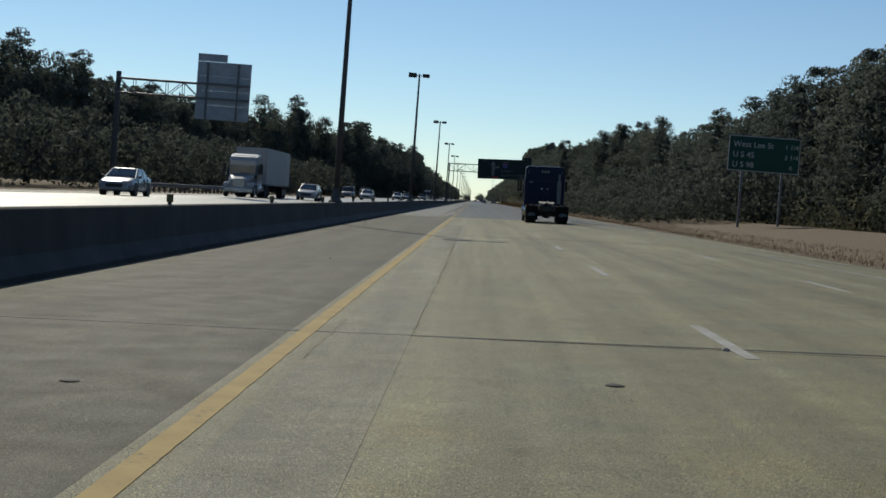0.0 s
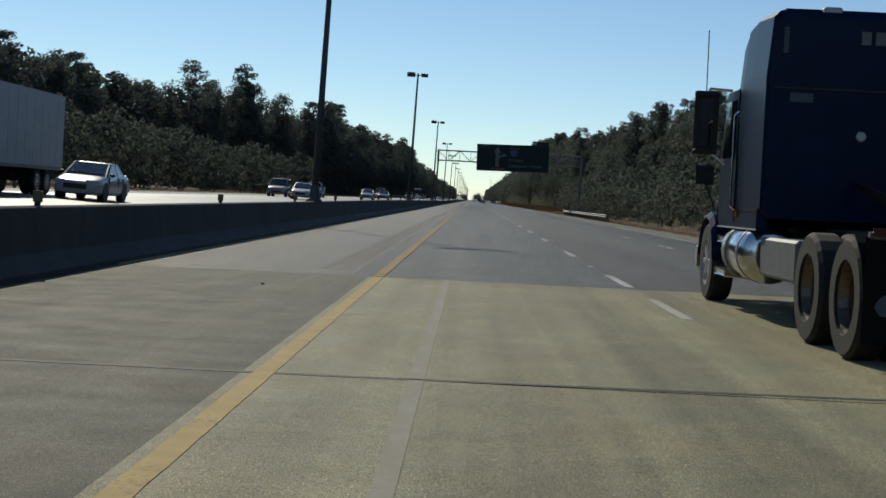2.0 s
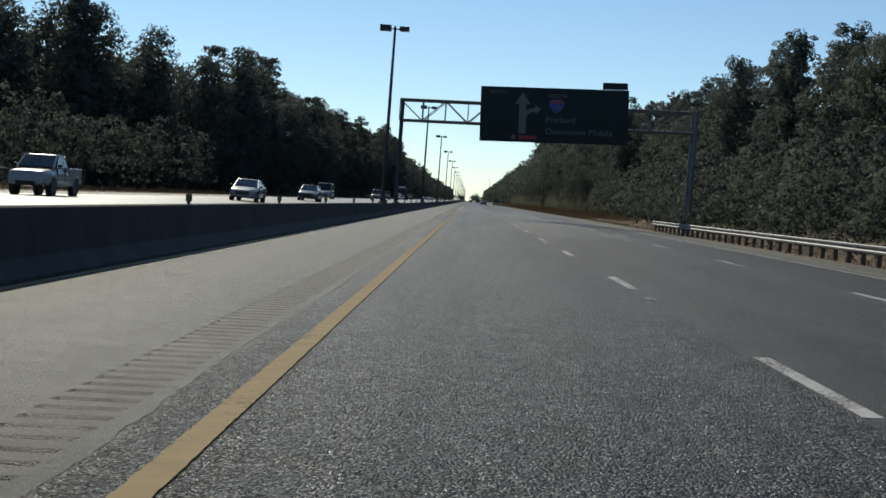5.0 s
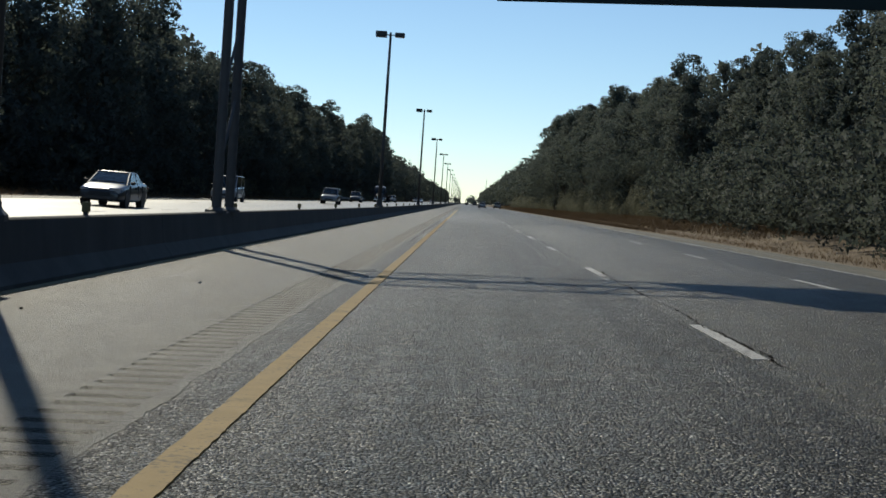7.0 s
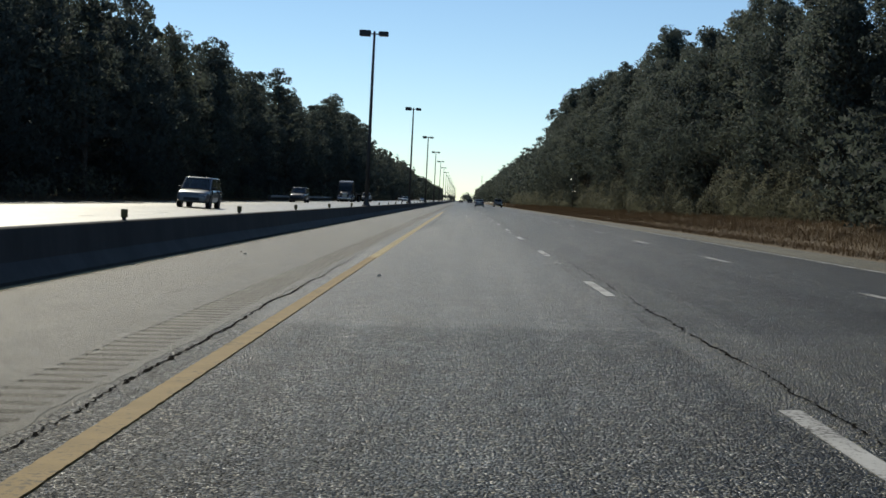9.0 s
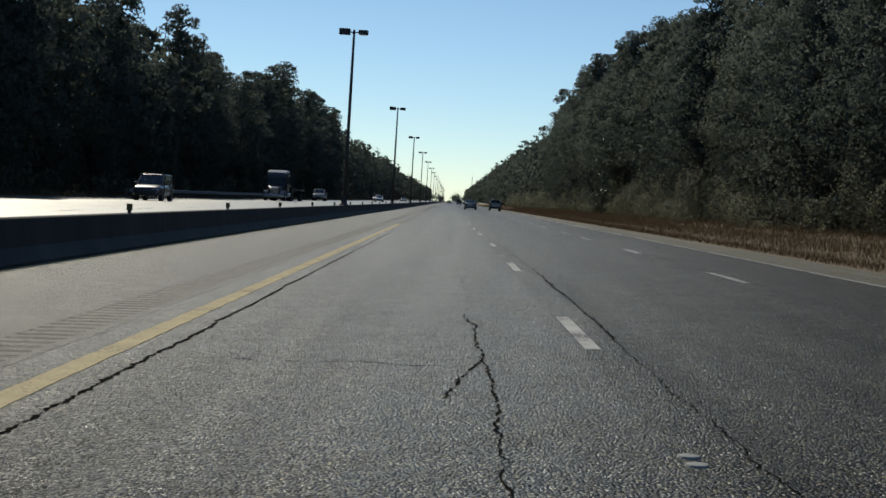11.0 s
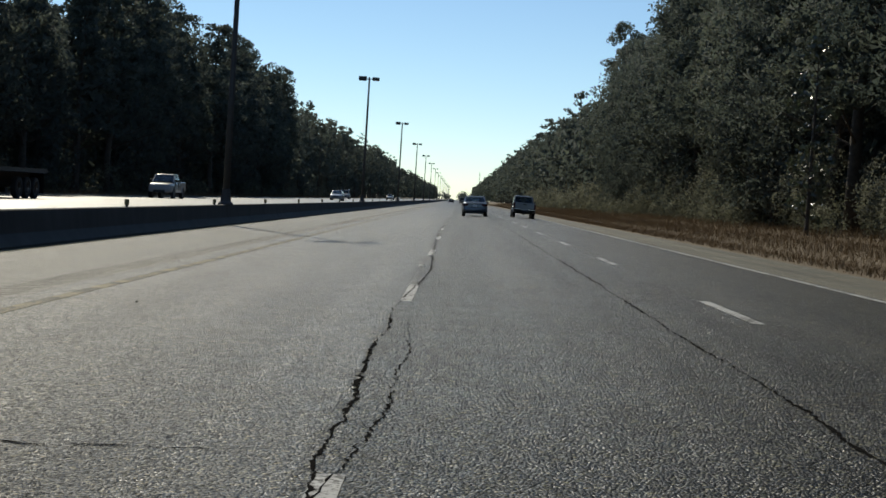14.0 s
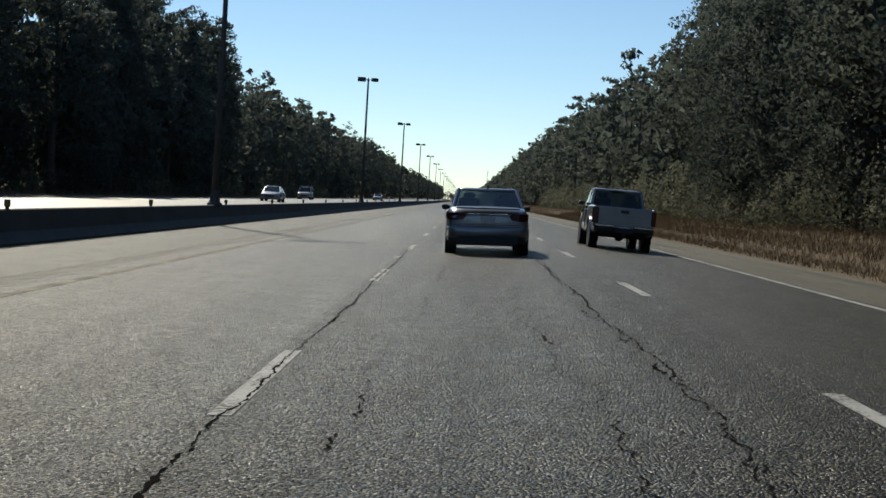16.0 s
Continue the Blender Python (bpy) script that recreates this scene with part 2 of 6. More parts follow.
def leaf_material(name, a, b, c, translucent=0.34, rough=0.85, gloss=0.12):
    k = Nodes(name)
    geo = k.n("NewGeometry")
    col = k.ramp(geo.outputs["Random Per Island"], (0.0, a), (0.55, b), (1.0, c))
    big = k.ramp(k.noise(0.35, 4), (0.3, (0.78, 0.79, 0.79)), (0.72, (1.15, 1.13, 1.08)))
    obj = k.n("ObjectInfo")
    each = k.ramp(obj.outputs["Random"], (0.0, (0.82, 0.86, 0.88)), (0.5, (1, 1, 1)), (1.0, (1.14, 1.1, 1.0)))
    col = k.mix(1.0, k.mix(1.0, col, big, "MULTIPLY"), each, "MULTIPLY")
    k.done(col, rough, 0.0, Specular_IOR_Level=gloss)
    tr = k.n("BsdfTranslucent", Color=k.mix(1.0, col, (1.15, 1.2, 1.12), "MULTIPLY"))
    mx = k.n("MixShader", Fac=translucent)
    k.t.links.new(k.b.outputs[0], mx.inputs[1])
    k.t.links.new(tr.outputs[0], mx.inputs[2])
    k.t.links.new(mx.outputs[0], k.t.nodes["Material Output"].inputs["Surface"])
    return k.m


M_LEAF = leaf_material("broadleaf_foliage", (0.092, 0.106, 0.097), (0.104, 0.119, 0.109), (0.116, 0.132, 0.121), 0.42)
M_NEEDLE = leaf_material("pine_needles", (0.088, 0.103, 0.095), (0.100, 0.116, 0.107), (0.112, 0.129, 0.119), 0.42)
M_SHRUB = leaf_material("scrub_foliage", (0.13, 0.134, 0.108), (0.145, 0.148, 0.120), (0.16, 0.162, 0.133), 0.4)
M_WAXY = leaf_material("waxy_evergreen_leaves", (0.050, 0.064, 0.046), (0.060, 0.075, 0.054), (0.070, 0.088, 0.062), 0.2, 0.32, 1.0)
M_DRYGRASS = leaf_material("dry_grass", (0.165, 0.113, 0.070), (0.180, 0.124, 0.078), (0.197, 0.138, 0.088), 0.4)

k = Nodes("verge_soil_and_dead_grass")
c = k.ramp(k.noise(0.6, 6, 0.7), (0.28, (0.105, 0.080, 0.045)), (0.5, (0.145, 0.104, 0.060)), (0.74, (0.175, 0.125, 0.075)))
c = k.mix(0.6, c, k.ramp(k.noise(9, 5, 0.7), (0.3, (0.085, 0.062, 0.036)), (0.7, (0.19, 0.13, 0.07))))
k.bump(k.noise(14, 6, 0.7), 0.8, 0.05)
M_VERGE = k.done(c, 0.95)
k = Nodes("woodland_floor")
c = k.ramp(k.noise(0.3, 6, 0.7), (0.3, (0.030, 0.026, 0.017)), (0.7, (0.075, 0.058, 0.034)))
k.bump(k.noise(6, 6, 0.7), 0.9, 0.08)
M_GROUND = k.done(c, 0.95)
# Leaf colours darkened to carry the shade at the foot of the wood.
M_UNDER = leaf_material("shaded_understorey", (0.074, 0.085, 0.077), (0.084, 0.096, 0.087), (0.094, 0.107, 0.097), 0.42)


# ---- mesh helpers ----
class Mb:
    """A bmesh that grows by boxes, tubes and lofts."""

    def __init__(self):
        self.bm = bmesh.new()

    def box(self, x0, y0, z0, x1, y1, z1, bevel=0.0, turn=None):
        r = bmesh.ops.create_cube(self.bm, size=1.0)
        vs = r["verts"]
        for v in vs:
            v.co = Vector(((x0 + x1) / 2 + v.co.x * (x1 - x0), (y0 + y1) / 2 + v.co.y * (y1 - y0), (z0 + z1) / 2 + v.co.z * (z1 - z0)))
        if turn is not None:
            bmesh.ops.transform(self.bm, matrix=turn, verts=vs)
        if bevel > 0:
            es = list({e for v in vs for e in v.link_edges})
            bmesh.ops.bevel(self.bm, geom=es, offset=bevel, segments=1, affect="EDGES", profile=0.6)
        return self

    def loft(self, rings, caps=True, closed=True):
        rows = [[self.bm.verts.new(p) for p in ring] for ring in rings]
        n = len(rows[0])
        for a, b in zip(rows, rows[1:]):
            for i in range(n if closed else n - 1):
                j = (i + 1) % n
                self.bm.faces.new((a[i], a[j], b[j], b[i]))
        if caps and closed:
            self.bm.faces.new(rows[0][::-1])
            self.bm.faces.new(rows[-1])
        return self

    def tube(self, p0, p1, r0, r1=None, n=10, caps=True):
        p0, p1 = Vector(p0), Vector(p1)
        r1 = r0 if r1 is None else r1
        d = (p1 - p0).normalized()
        u = d.orthogonal().normalized()
        w = d.cross(u)
        ring = lambda p, r: [p + (u * math.cos(2 * math.pi * i / n) + w * math.sin(2 * math.pi * i / n)) * r for i in range(n)]
        return self.loft([ring(p0, r0), ring(p1, r1)], caps)

    def pipe(self, points, r, n=8):
        for a, b in zip(points, points[1:]):
            self.tube(a, b, r, r, n)
        return self

    def spin(self, centre, axis, profile, n=20, caps=True):
        """A solid of revolution; profile: (distance along the axis, radius)."""
        c, d = Vector(centre), Vector(axis).normalized()
        u = d.orthogonal().normalized()
        w = d.cross(u)
        rings = [[c + d * a + (u * math.cos(2 * math.pi * i / n) + w * math.sin(2 * math.pi * i / n)) * r for i in range(n)] for a, r in profile]
        return self.loft(rings, caps)

    def poly(self, pts):
        self.bm.faces.new([self.bm.verts.new(p) for p in pts])
        return self

    def mesh(self, name, material, smooth=False):
        bmesh.ops.recalc_face_normals(self.bm, faces=self.bm.faces)
        me = bpy.data.meshes.new(name)
        self.bm.to_mesh(me)
        self.bm.free()
        me.materials.append(material)
        if smooth:
            me.polygons.foreach_set("use_smooth", [True] * len(me.polygons))
        return me


def part(name, mb, material, parent, label="", smooth=False, soft=0):
    ob = new(name, mb.mesh(name, material, smooth))
    ob.parent = parent
    if soft:
        s = ob.modifiers.new("round", "SUBSURF")
        s.levels = s.render_levels = soft
    return tagged(ob, label)


def thing(name, label, category, group="", kind=""):
    return tagged(new(name), label, category, group, kind)


def single(name, mb, material, label="", category="", group="", kind="", smooth=False):
    return tagged(new(name, mb.mesh(name, material, smooth)), label, category, group, kind)


def sheet(name, verts, faces, material, kind="structure", label="", category=""):
    me = bpy.data.meshes.new(name)
    me.from_pydata(verts, [], faces)
    me.materials.append(material)
    me.update()
    return tagged(new(name, me), label, category, "", kind)


# ---- shape of the ground ----
Y_NEAR, Y_FAR, JOIN = -300.0, 2600.0, 91.2
CROWN = 7.32


def surface(x):
    """Height of road and verge at x."""
    return float(np.interp(x, [-400, -40, -30, -22.6, -14.8, -4.36, -4.06, CROWN, 14.4, 17.0, 21.0, 26.0, 400],
                           [-0.3, -0.2, -0.25, -0.05, 0.10, -0.12, -0.12, 0.2196, -0.008, -0.04, 0.58, 1.05, 1.1]))


def strip(name, xs, y0, y1, material, lift=0.0, steps=1, label="", kind="structure"):
    ys = np.linspace(y0, y1, steps + 1)
    verts = [(x, y, surface(x) + lift) for y in ys for x in xs]
    n = len(xs)
    faces = [(j * n + i, j * n + i + 1, (j + 1) * n + i + 1, (j + 1) * n + i) for j in range(steps) for i in range(n - 1)]
    return sheet(name, verts, faces, material, kind, label)


ground_xs = [-1800, -400, -40, -30, -22.6, -14.8, -4.36, -4.06, CROWN, 14.4, 17.0, 21.0, 26.0, 400, 1800]
ground = sheet("ground", [(x, y, surface(x) - 0.06) for y in (-900, Y_FAR, 4600) for x in ground_xs],
               [(j * 15 + i, j * 15 + i + 1, j * 15 + i + 16, j * 15 + i + 15) for j in range(2) for i in range(14)], M_GROUND)
strip("verge_right", [14.35, 15.5, 17.0, 19.0, 21.0, 26.0, 40.0], -300, 1400, M_VERGE, 0.0, 40)
strip("verge_left", [-60.0, -40.0, -30.0, -24.0, -22.55], -300, 1400, M_VERGE, 0.0, 40)

# our carriageway: cement slabs first, then bituminous lanes
slabs = tagged(new("concrete_road"), "pale cement roadway with tarred cross joints", "road", "", "structure")
SLAB_ENDS = [-300.0, -56.0, -22.1, 11.9, 45.9, 80.0, JOIN]
for y0, y1 in zip(SLAB_ENDS, SLAB_ENDS[1:]):
    for x0, x1 in ((-3.70, -0.12), (-0.12, 3.60), (3.60, CROWN), (CROWN, 14.3)):
        b = Mb().loft([[(x0, y, surface(x0) - 0.25), (x0, y, surface(x0)), (x1, y, surface(x1)), (x1, y, surface(x1) - 0.25)] for y in (y0 + 0.02, y1 - 0.02)])
        part("slab", b, M_CONCRETE_DIRTY if x1 < 0 else M_CONCRETE, slabs)
for y in SLAB_ENDS[1:-1]:
    skew = lambda x: 0.045 * max(0.0, x - 0.4)
    b = Mb().loft([[(x, y + skew(x) - 0.045, surface(x) - 0.05), (x, y + skew(x) - 0.045, surface(x) + 0.003), (x, y + skew(x) + 0.03, surface(x) + 0.003), (x, y + skew(x) + 0.03, surface(x) - 0.05)] for x in (-3.7, 0.4, 3.6, CROWN, 14.3)])
    part("joint", b, M_JOINT, slabs)

strip("road_fast_lane", [-0.40, 0.0, 1.2, 2.4, 3.55], JOIN, 330, M_COARSE_FRESH, 0.0, 8)
strip("road_fast_lane", [-0.40, 0.0, 1.2, 2.4, 3.55], 330, Y_FAR, M_COARSE, 0.0, 8)
strip("road_middle_lane", [3.55, 5.5, CROWN], JOIN, 226, M_SMOOTH, 0.0, 8)
strip("road_middle_lane", [3.55, 5.5, CROWN], 226, 330, M_RUDDY, 0.0, 8)
strip("road_middle_lane", [3.55, 5.5, CROWN], 330, Y_FAR, M_COARSE_WORN, 0.0, 8)
strip("road_slow_lane", [CROWN, 9.0, 11.2], JOIN, 226, M_SMOOTH, 0.0, 8)
strip("road_slow_lane", [CROWN, 9.0, 11.2], 226, Y_FAR, M_RUDDY, 0.0, 8)
strip("shoulder_right", [11.2, 14.4], JOIN, Y_FAR, M_SHOULDER_PALE, 0.0, 8)
strip("shoulder_left", [-3.75, -0.98], JOIN, Y_FAR, M_SHOULDER, 0.0, 8)
strip("shoulder_edge", [-0.50, -0.40], JOIN, Y_FAR, M_SHOULDER, 0.0, 8)
# the shoulder paving laps unevenly over the coarse lane
rng = random.Random(91)
lap_v, off = [], 0.0
for i in range(4400):
    y = JOIN + 0.02 + 0.14 * i
    off = off * 0.9 + rng.uniform(-0.016, 0.016)
    x = -0.385 + off + rng.uniform(-0.012, 0.012)
    lap_v += [(-0.44, y, surface(-0.44) + 0.001), (x - 0.012, y, surface(x) + 0.0035), (x, y, surface(x) - 0.003)]
sheet("shoulder_lap", lap_v, [(3 * i + j, 3 * i + j + 1, 3 * i + j + 4, 3 * i + j + 3) for i in range(4399) for j in range(2)], M_SHOULDER, "structure", "ragged edge of the shoulder paving")

# milled rumble strip: one groove every 0.3 m
RUMBLE_END = 720.0
rv, rf = [], []
pattern = [(0.0, 0.0), (0.13, 0.0), (0.168, -0.0165), (0.241, -0.0165), (0.275, 0.0)]
ys = [(JOIN + 1.3 + 0.305 * i + dy, dz) for i in range(int((RUMBLE_END - JOIN - 1.3) / 0.305)) for dy, dz in pattern]
ys = [(JOIN, 0.0)] + ys + [(Y_FAR, 0.0)]
for y, dz in ys:
    rv += [(-0.98, y, surface(-0.98)), (-0.95, y, surface(-0.95) + dz), (-0.53, y, surface(-0.53) + dz), (-0.50, y, surface(-0.50))]
for j in range(len(ys) - 1):
    rf += [(4 * j + i, 4 * j + i + 1, 4 * j + i + 5, 4 * j + i + 4) for i in range(3)]
sheet("rumble_strip", rv, rf, M_SHOULDER, "structure", "milled rumble strip in the grey shoulder")

# oncoming carriageway
strip("oncoming_road", [-18.9, -14.8, -11.2, -7.9], Y_NEAR, Y_FAR, M_FAR_ROAD, 0.0, 8)
strip("oncoming_shoulder", [-7.9, -4.36], Y_NEAR, Y_FAR, M_FAR_ROAD, 0.0, 8)
strip("oncoming_outer_shoulder", [-22.6, -18.9], Y_NEAR, Y_FAR, M_SHOULDER, 0.0, 8)


# ---- road markings ----
def stripe(name, x0, x1, y0, y1, material, label, group, lift=0.004, steps=1):
    ys = np.linspace(y0, y1, steps + 1)
    b = Mb().loft([[(x0, y, surface(x0) - 0.002), (x0, y, surface(x0) + lift), (x1, y, surface(x1) + lift), (x1, y, surface(x1) - 0.002)] for y in ys])
    return single(name, b, material, label, "road marking", group)


def edge_line(name, x0, x1, y0, y1, material, label, seed, ragged=0.008, step=0.14, length=30.0, thick=0.004):
    """A long painted line with ragged edges, laid in lengths."""
    rng = random.Random(seed)
    line = thing(name, label, "road marking", "edge lines")
    y = y0
    while y < y1 - 0.01:
        ye = min(y + length, y1)
        n = max(1, int((ye - y) / (step if -20 < y < 700 else 15.0)))
        rows = []
        for i in range(n + 1):
            yy = y + (ye - y) * i / n
            a, c = x0 + rng.uniform(-1, 1) * ragged, x1 + rng.uniform(-1, 1) * ragged
            rows.append([(a, yy, surface(a) - 0.002), (a, yy, surface(a) + thick), (c, yy, surface(c) + thick), (c, yy, surface(c) - 0.002)])
        part("painted_length", Mb().loft(rows), material, line)
        y = ye
    return line


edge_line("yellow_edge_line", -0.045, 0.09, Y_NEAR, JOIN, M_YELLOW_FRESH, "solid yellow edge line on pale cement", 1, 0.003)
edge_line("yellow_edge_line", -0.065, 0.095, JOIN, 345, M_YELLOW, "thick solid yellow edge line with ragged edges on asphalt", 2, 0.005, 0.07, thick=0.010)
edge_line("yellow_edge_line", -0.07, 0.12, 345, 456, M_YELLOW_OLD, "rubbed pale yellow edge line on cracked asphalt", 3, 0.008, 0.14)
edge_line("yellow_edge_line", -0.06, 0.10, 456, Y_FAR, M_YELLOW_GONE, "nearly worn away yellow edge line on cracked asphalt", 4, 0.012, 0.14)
stripe("white_edge_line", 10.92, 11.06, Y_NEAR, Y_FAR, M_WHITE, "solid white edge line beside the outer shoulder", "edge lines", steps=30)
stripe("oncoming_edge_line", -19.0, -18.86, Y_NEAR, Y_FAR, M_WHITE, "solid white edge line of the oncoming lanes", "edge lines", steps=10)
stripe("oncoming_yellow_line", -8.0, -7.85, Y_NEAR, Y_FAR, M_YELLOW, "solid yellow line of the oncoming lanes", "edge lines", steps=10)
stripe("old_ground_off_line", 0.95, 1.05, 33, JOIN - 0.05, M_SCAR, "pale scar of a ground-off line on cement", "edge lines", 0.003)
stripe("ground_strip", 0.235, 0.90, -60, 64, M_CONCRETE_COOL, "cooler grey strip where old paint was ground off", "edge lines", 0.0025, 4)
first = [11.3 + 12.46 * i for i in range(-5, 7)]
later = list(np.interp(np.arange(0, 90), [0, 1, 4, 5, 6, 7, 14, 23, 24, 25, 27, 28, 29, 31, 33, 35, 36, 39, 90], [91.7, 102.9, 137.2, 148.3, 159.5, 171.8, 257.25, 373.7, 387.1, 400.1, 426.1, 438.9, 448.4, 474.0, 498.6, 525.2, 536.8, 574.1, 1210.0]))
for x, shift in ((3.66, 0.0), (CROWN, -1.5)):
    for y in first:
        stripe("lane_dash", x - 0.065, x + 0.065, y + shift, y + shift + 3.05, M_FADED, "faded white lane dash on pale cement", "lane dashes")
    for y in later:
        dx = float(np.interp(y, [430, 447, 464, 474, 487, 500, 513, 527, 552, 562, 575], [0, -0.13, -0.13, -0.01, 0.02, 0.05, -0.015, 0.01, -0.05, -0.015, 0.015])) if x < 5 else 0.0
        stripe("lane_dash", x + dx - 0.065, x + dx + 0.065, y + shift, y + shift + 3.2, M_WHITE, "worn white lane dash on dark asphalt", "lane dashes")
for x in (-11.5, -15.2):
    for i in range(50):
        stripe("oncoming_dash", x - 0.06, x + 0.06, 12.2 * i, 12.2 * i + 3, M_WHITE, "white lane dash on the oncoming road", "oncoming lane dashes")


# ---- median barrier ----
def barrier_top(y):
    return float(np.interp(y, [-60, 100, 150, 220, 290, 330, 2600], [0.72, 0.72, 0.77, 0.74, 0.63, 0.60, 0.60]))


prof = lambda y: [(-3.76, -0.14), (-3.76, -0.05), (-3.93, 0.16), (-3.98, barrier_top(y) - 0.02), (-4.0, barrier_top(y)), (-4.12, barrier_top(y)), (-4.14, barrier_top(y) - 0.02), (-4.19, 0.16), (-4.36, -0.05), (-4.36, -0.14)]
barrier = tagged(new("median_barrier"), "long low concrete barrier between the carriageways", "barrier", "", "structure")
edges = [Y_NEAR] + [-60 + 30 * i for i in range(27)] + [1000, 1400, 2000, Y_FAR]
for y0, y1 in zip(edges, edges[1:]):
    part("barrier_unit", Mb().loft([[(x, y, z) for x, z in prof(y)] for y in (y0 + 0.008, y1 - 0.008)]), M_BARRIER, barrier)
b = Mb()
for i in range(120):
    y = JOIN + 5 * i
    b.loft([[(-3.755, yy, surface(-3.7) - 0.03), (-3.755, yy, surface(-3.7) + 0.012), (-3.62, yy, surface(-3.62) + 0.006), (-3.62, yy, surface(-3.62) - 0.03)] for yy in (y, y + 5)])
single("gutter_edge", b, M_CONCRETE, "pale concrete edge along the barrier foot", "kerb", kind="structure")


def delineator(y):
    z = barrier_top(y)
    d = thing("barrier_marker", "small boxy yellow marker on the barrier top", "road marker", "barrier markers")
    part("post", Mb().box(-0.03, -0.03, 0, 0.03, 0.03, 0.05), M_BLACK, d)
    part("housing", Mb().box(-0.055, -0.04, 0.045, 0.055, 0.04, 0.19, 0.012), M_DELINEATOR, d)
    part("reflector", Mb().box(-0.04, -0.046, 0.08, 0.04, -0.038, 0.17), M_DELINEATOR, d)
    d.matrix_basis = pose(-4.06, y, z - 0.002)
    return d


base_marker = delineator(-12.9)
for i in range(1, 62):
    y = -12.9 + 12.65 * i
    copy_thing(base_marker, pose(-4.06, y, barrier_top(y) - 0.002))


# ---- median lamps ----
def lamp_post():
    p = thing("street_lamp", "tall dark steel lamp post with two box heads", "street lamp", "median lamps")
    part("base", Mb().spin((0, 0, 0), (0, 0, 1), [(-0.02, 0.27), (0.05, 0.27), (0.12, 0.2), (0.3, 0.165), (0.55, 0.14)], 12), M_POLE, p)
    part("pole", Mb().loft([[(r * math.cos(a), r * math.sin(a), z) for a in [2 * math.pi * i / 12 for i in range(12)]] for z, r in ((0.4, 0.125), (4, 0.105), (8, 0.085), (10.55, 0.07))]), M_POLE, p, smooth=True)
    part("arm", Mb().tube((-0.42, 0, 10.5), (0.42, 0, 10.5), 0.035, n=8).tube((0, 0, 10.4), (0, 0, 10.66), 0.085, 0.06, 10), M_POLE, p)
    for s in (-1, 1):
        b = Mb().box(s * 0.27, -0.22, 10.38, s * 0.86, 0.22, 10.66, 0.04)
        h = part("lamp_head", b, M_LAMPBOX, p)
        part("lens", Mb().box(s * 0.33, -0.17, 10.362, s * 0.80, 0.17, 10.382), M_CLEARLAMP, h, "flat clear lens")
    return p


LAMP_FIRST, LAMP_STEP = -12.0, 71.2
post = lamp_post()
post.matrix_basis = pose(-4.06, LAMP_FIRST, barrier_top(LAMP_FIRST))
for i in range(1, 26):
    y = 55.0 if i == 1 else 118.8 + LAMP_STEP * (i - 2)
    copy_thing(post, pose(-4.06, y, barrier_top(y)))


# ---- overhead signs ----
def words(text, x, y, z, size, parent, material=M_SIGNWHITE, name="legend", depth=0.004):
    cu = bpy.data.curves.new(name, "FONT")
    cu.body, cu.size, cu.extrude = text, size, depth
    ob = new(name, cu)
    me = bpy.data.meshes.new_from_object(ob.evaluated_get(bpy.context.evaluated_depsgraph_get()))
    bpy.data.objects.remove(ob)
    me.materials.clear()
    me.materials.append(material)
    # one object for each letter
    bm = bmesh.new()
    bm.from_mesh(me)
    left = set(bm.verts)
    while left:
        todo, isle = [left.pop()], set()
        while todo:
            p = todo.pop()
            isle.add(p)
            for e in p.link_edges:
                q = e.other_vert(p)
                if q in left:
                    left.remove(q)
                    todo.append(q)
        order = {p: i for i, p in enumerate(sorted(isle, key=lambda p: p.index))}
        one = bpy.data.meshes.new("letter")
        one.from_pydata([p.co[:] for p in order], [], [[order[p] for p in f.verts] for f in bm.faces if f.verts[0] in order])
        one.materials.append(material)
        ob = new("letter", one)
        ob.parent = parent
        ob.matrix_basis = pose(x, y, z, 90, 0, 0)
    bm.free()


def truss(b, x0, x1, z, rise, y0, y1, high, n, r=0.05):
    """Box truss from x0 to x1 that climbs by rise per metre."""
    zz = lambda x: z + rise * (x - x0)
    for y in (y0, y1):
        for h in (0, high):
            b.tube((x0, y, zz(x0) + h), (x1, y, zz(x1) + h), r * 1.5, n=8)
    xs = np.linspace(x0, x1, n + 1)
    for i, x in enumerate(xs):
        for y in (y0, y1):
            b.tube((x, y, zz(x)), (x, y, zz(x) + high), r * 0.7, n=6)
            if i < n:
                a, c = (0, high) if i % 2 else (high, 0)
                b.tube((x, y, zz(x) + a), (xs[i + 1], y, zz(xs[i + 1]) + c), r * 0.7, n=6)
        for h in (0, high):
            b.tube((x, y0, zz(x) + h), (x, y1, zz(x) + h), r * 0.6, n=6)
            if i < n:
                b.tube((x, y0, zz(x) + h), (xs[i + 1], y1, zz(xs[i + 1]) + h), r * 0.5, n=6)
    return b


GY, RISE = 276.5, 0.026
gantry = thing("sign_gantry", "galvanised box-truss gantry carrying a wide green sign over the lanes", "sign gantry")
part("truss", truss(Mb(), -4.2, 16.7, 6.55, RISE, GY - 0.8, GY + 0.8, 1.45, 13), M_STEEL, gantry)
for y in (GY - 0.8, GY + 0.8):
    part("column", Mb().tube((-4.06, y, barrier_top(GY) - 0.05), (-4.06, y, 8.0), 0.105, 0.10, 12).spin((-4.06, y, barrier_top(GY) - 0.02), (0, 0, 1), [(0, 0.24), (0.06, 0.24), (0.12, 0.14)], 12), M_POLE, gantry)
    part("column", Mb().tube((16.7, y, -0.3), (16.7, y, 8.5), 0.15, 0.13, 12), M_STEEL, gantry)
b = Mb()
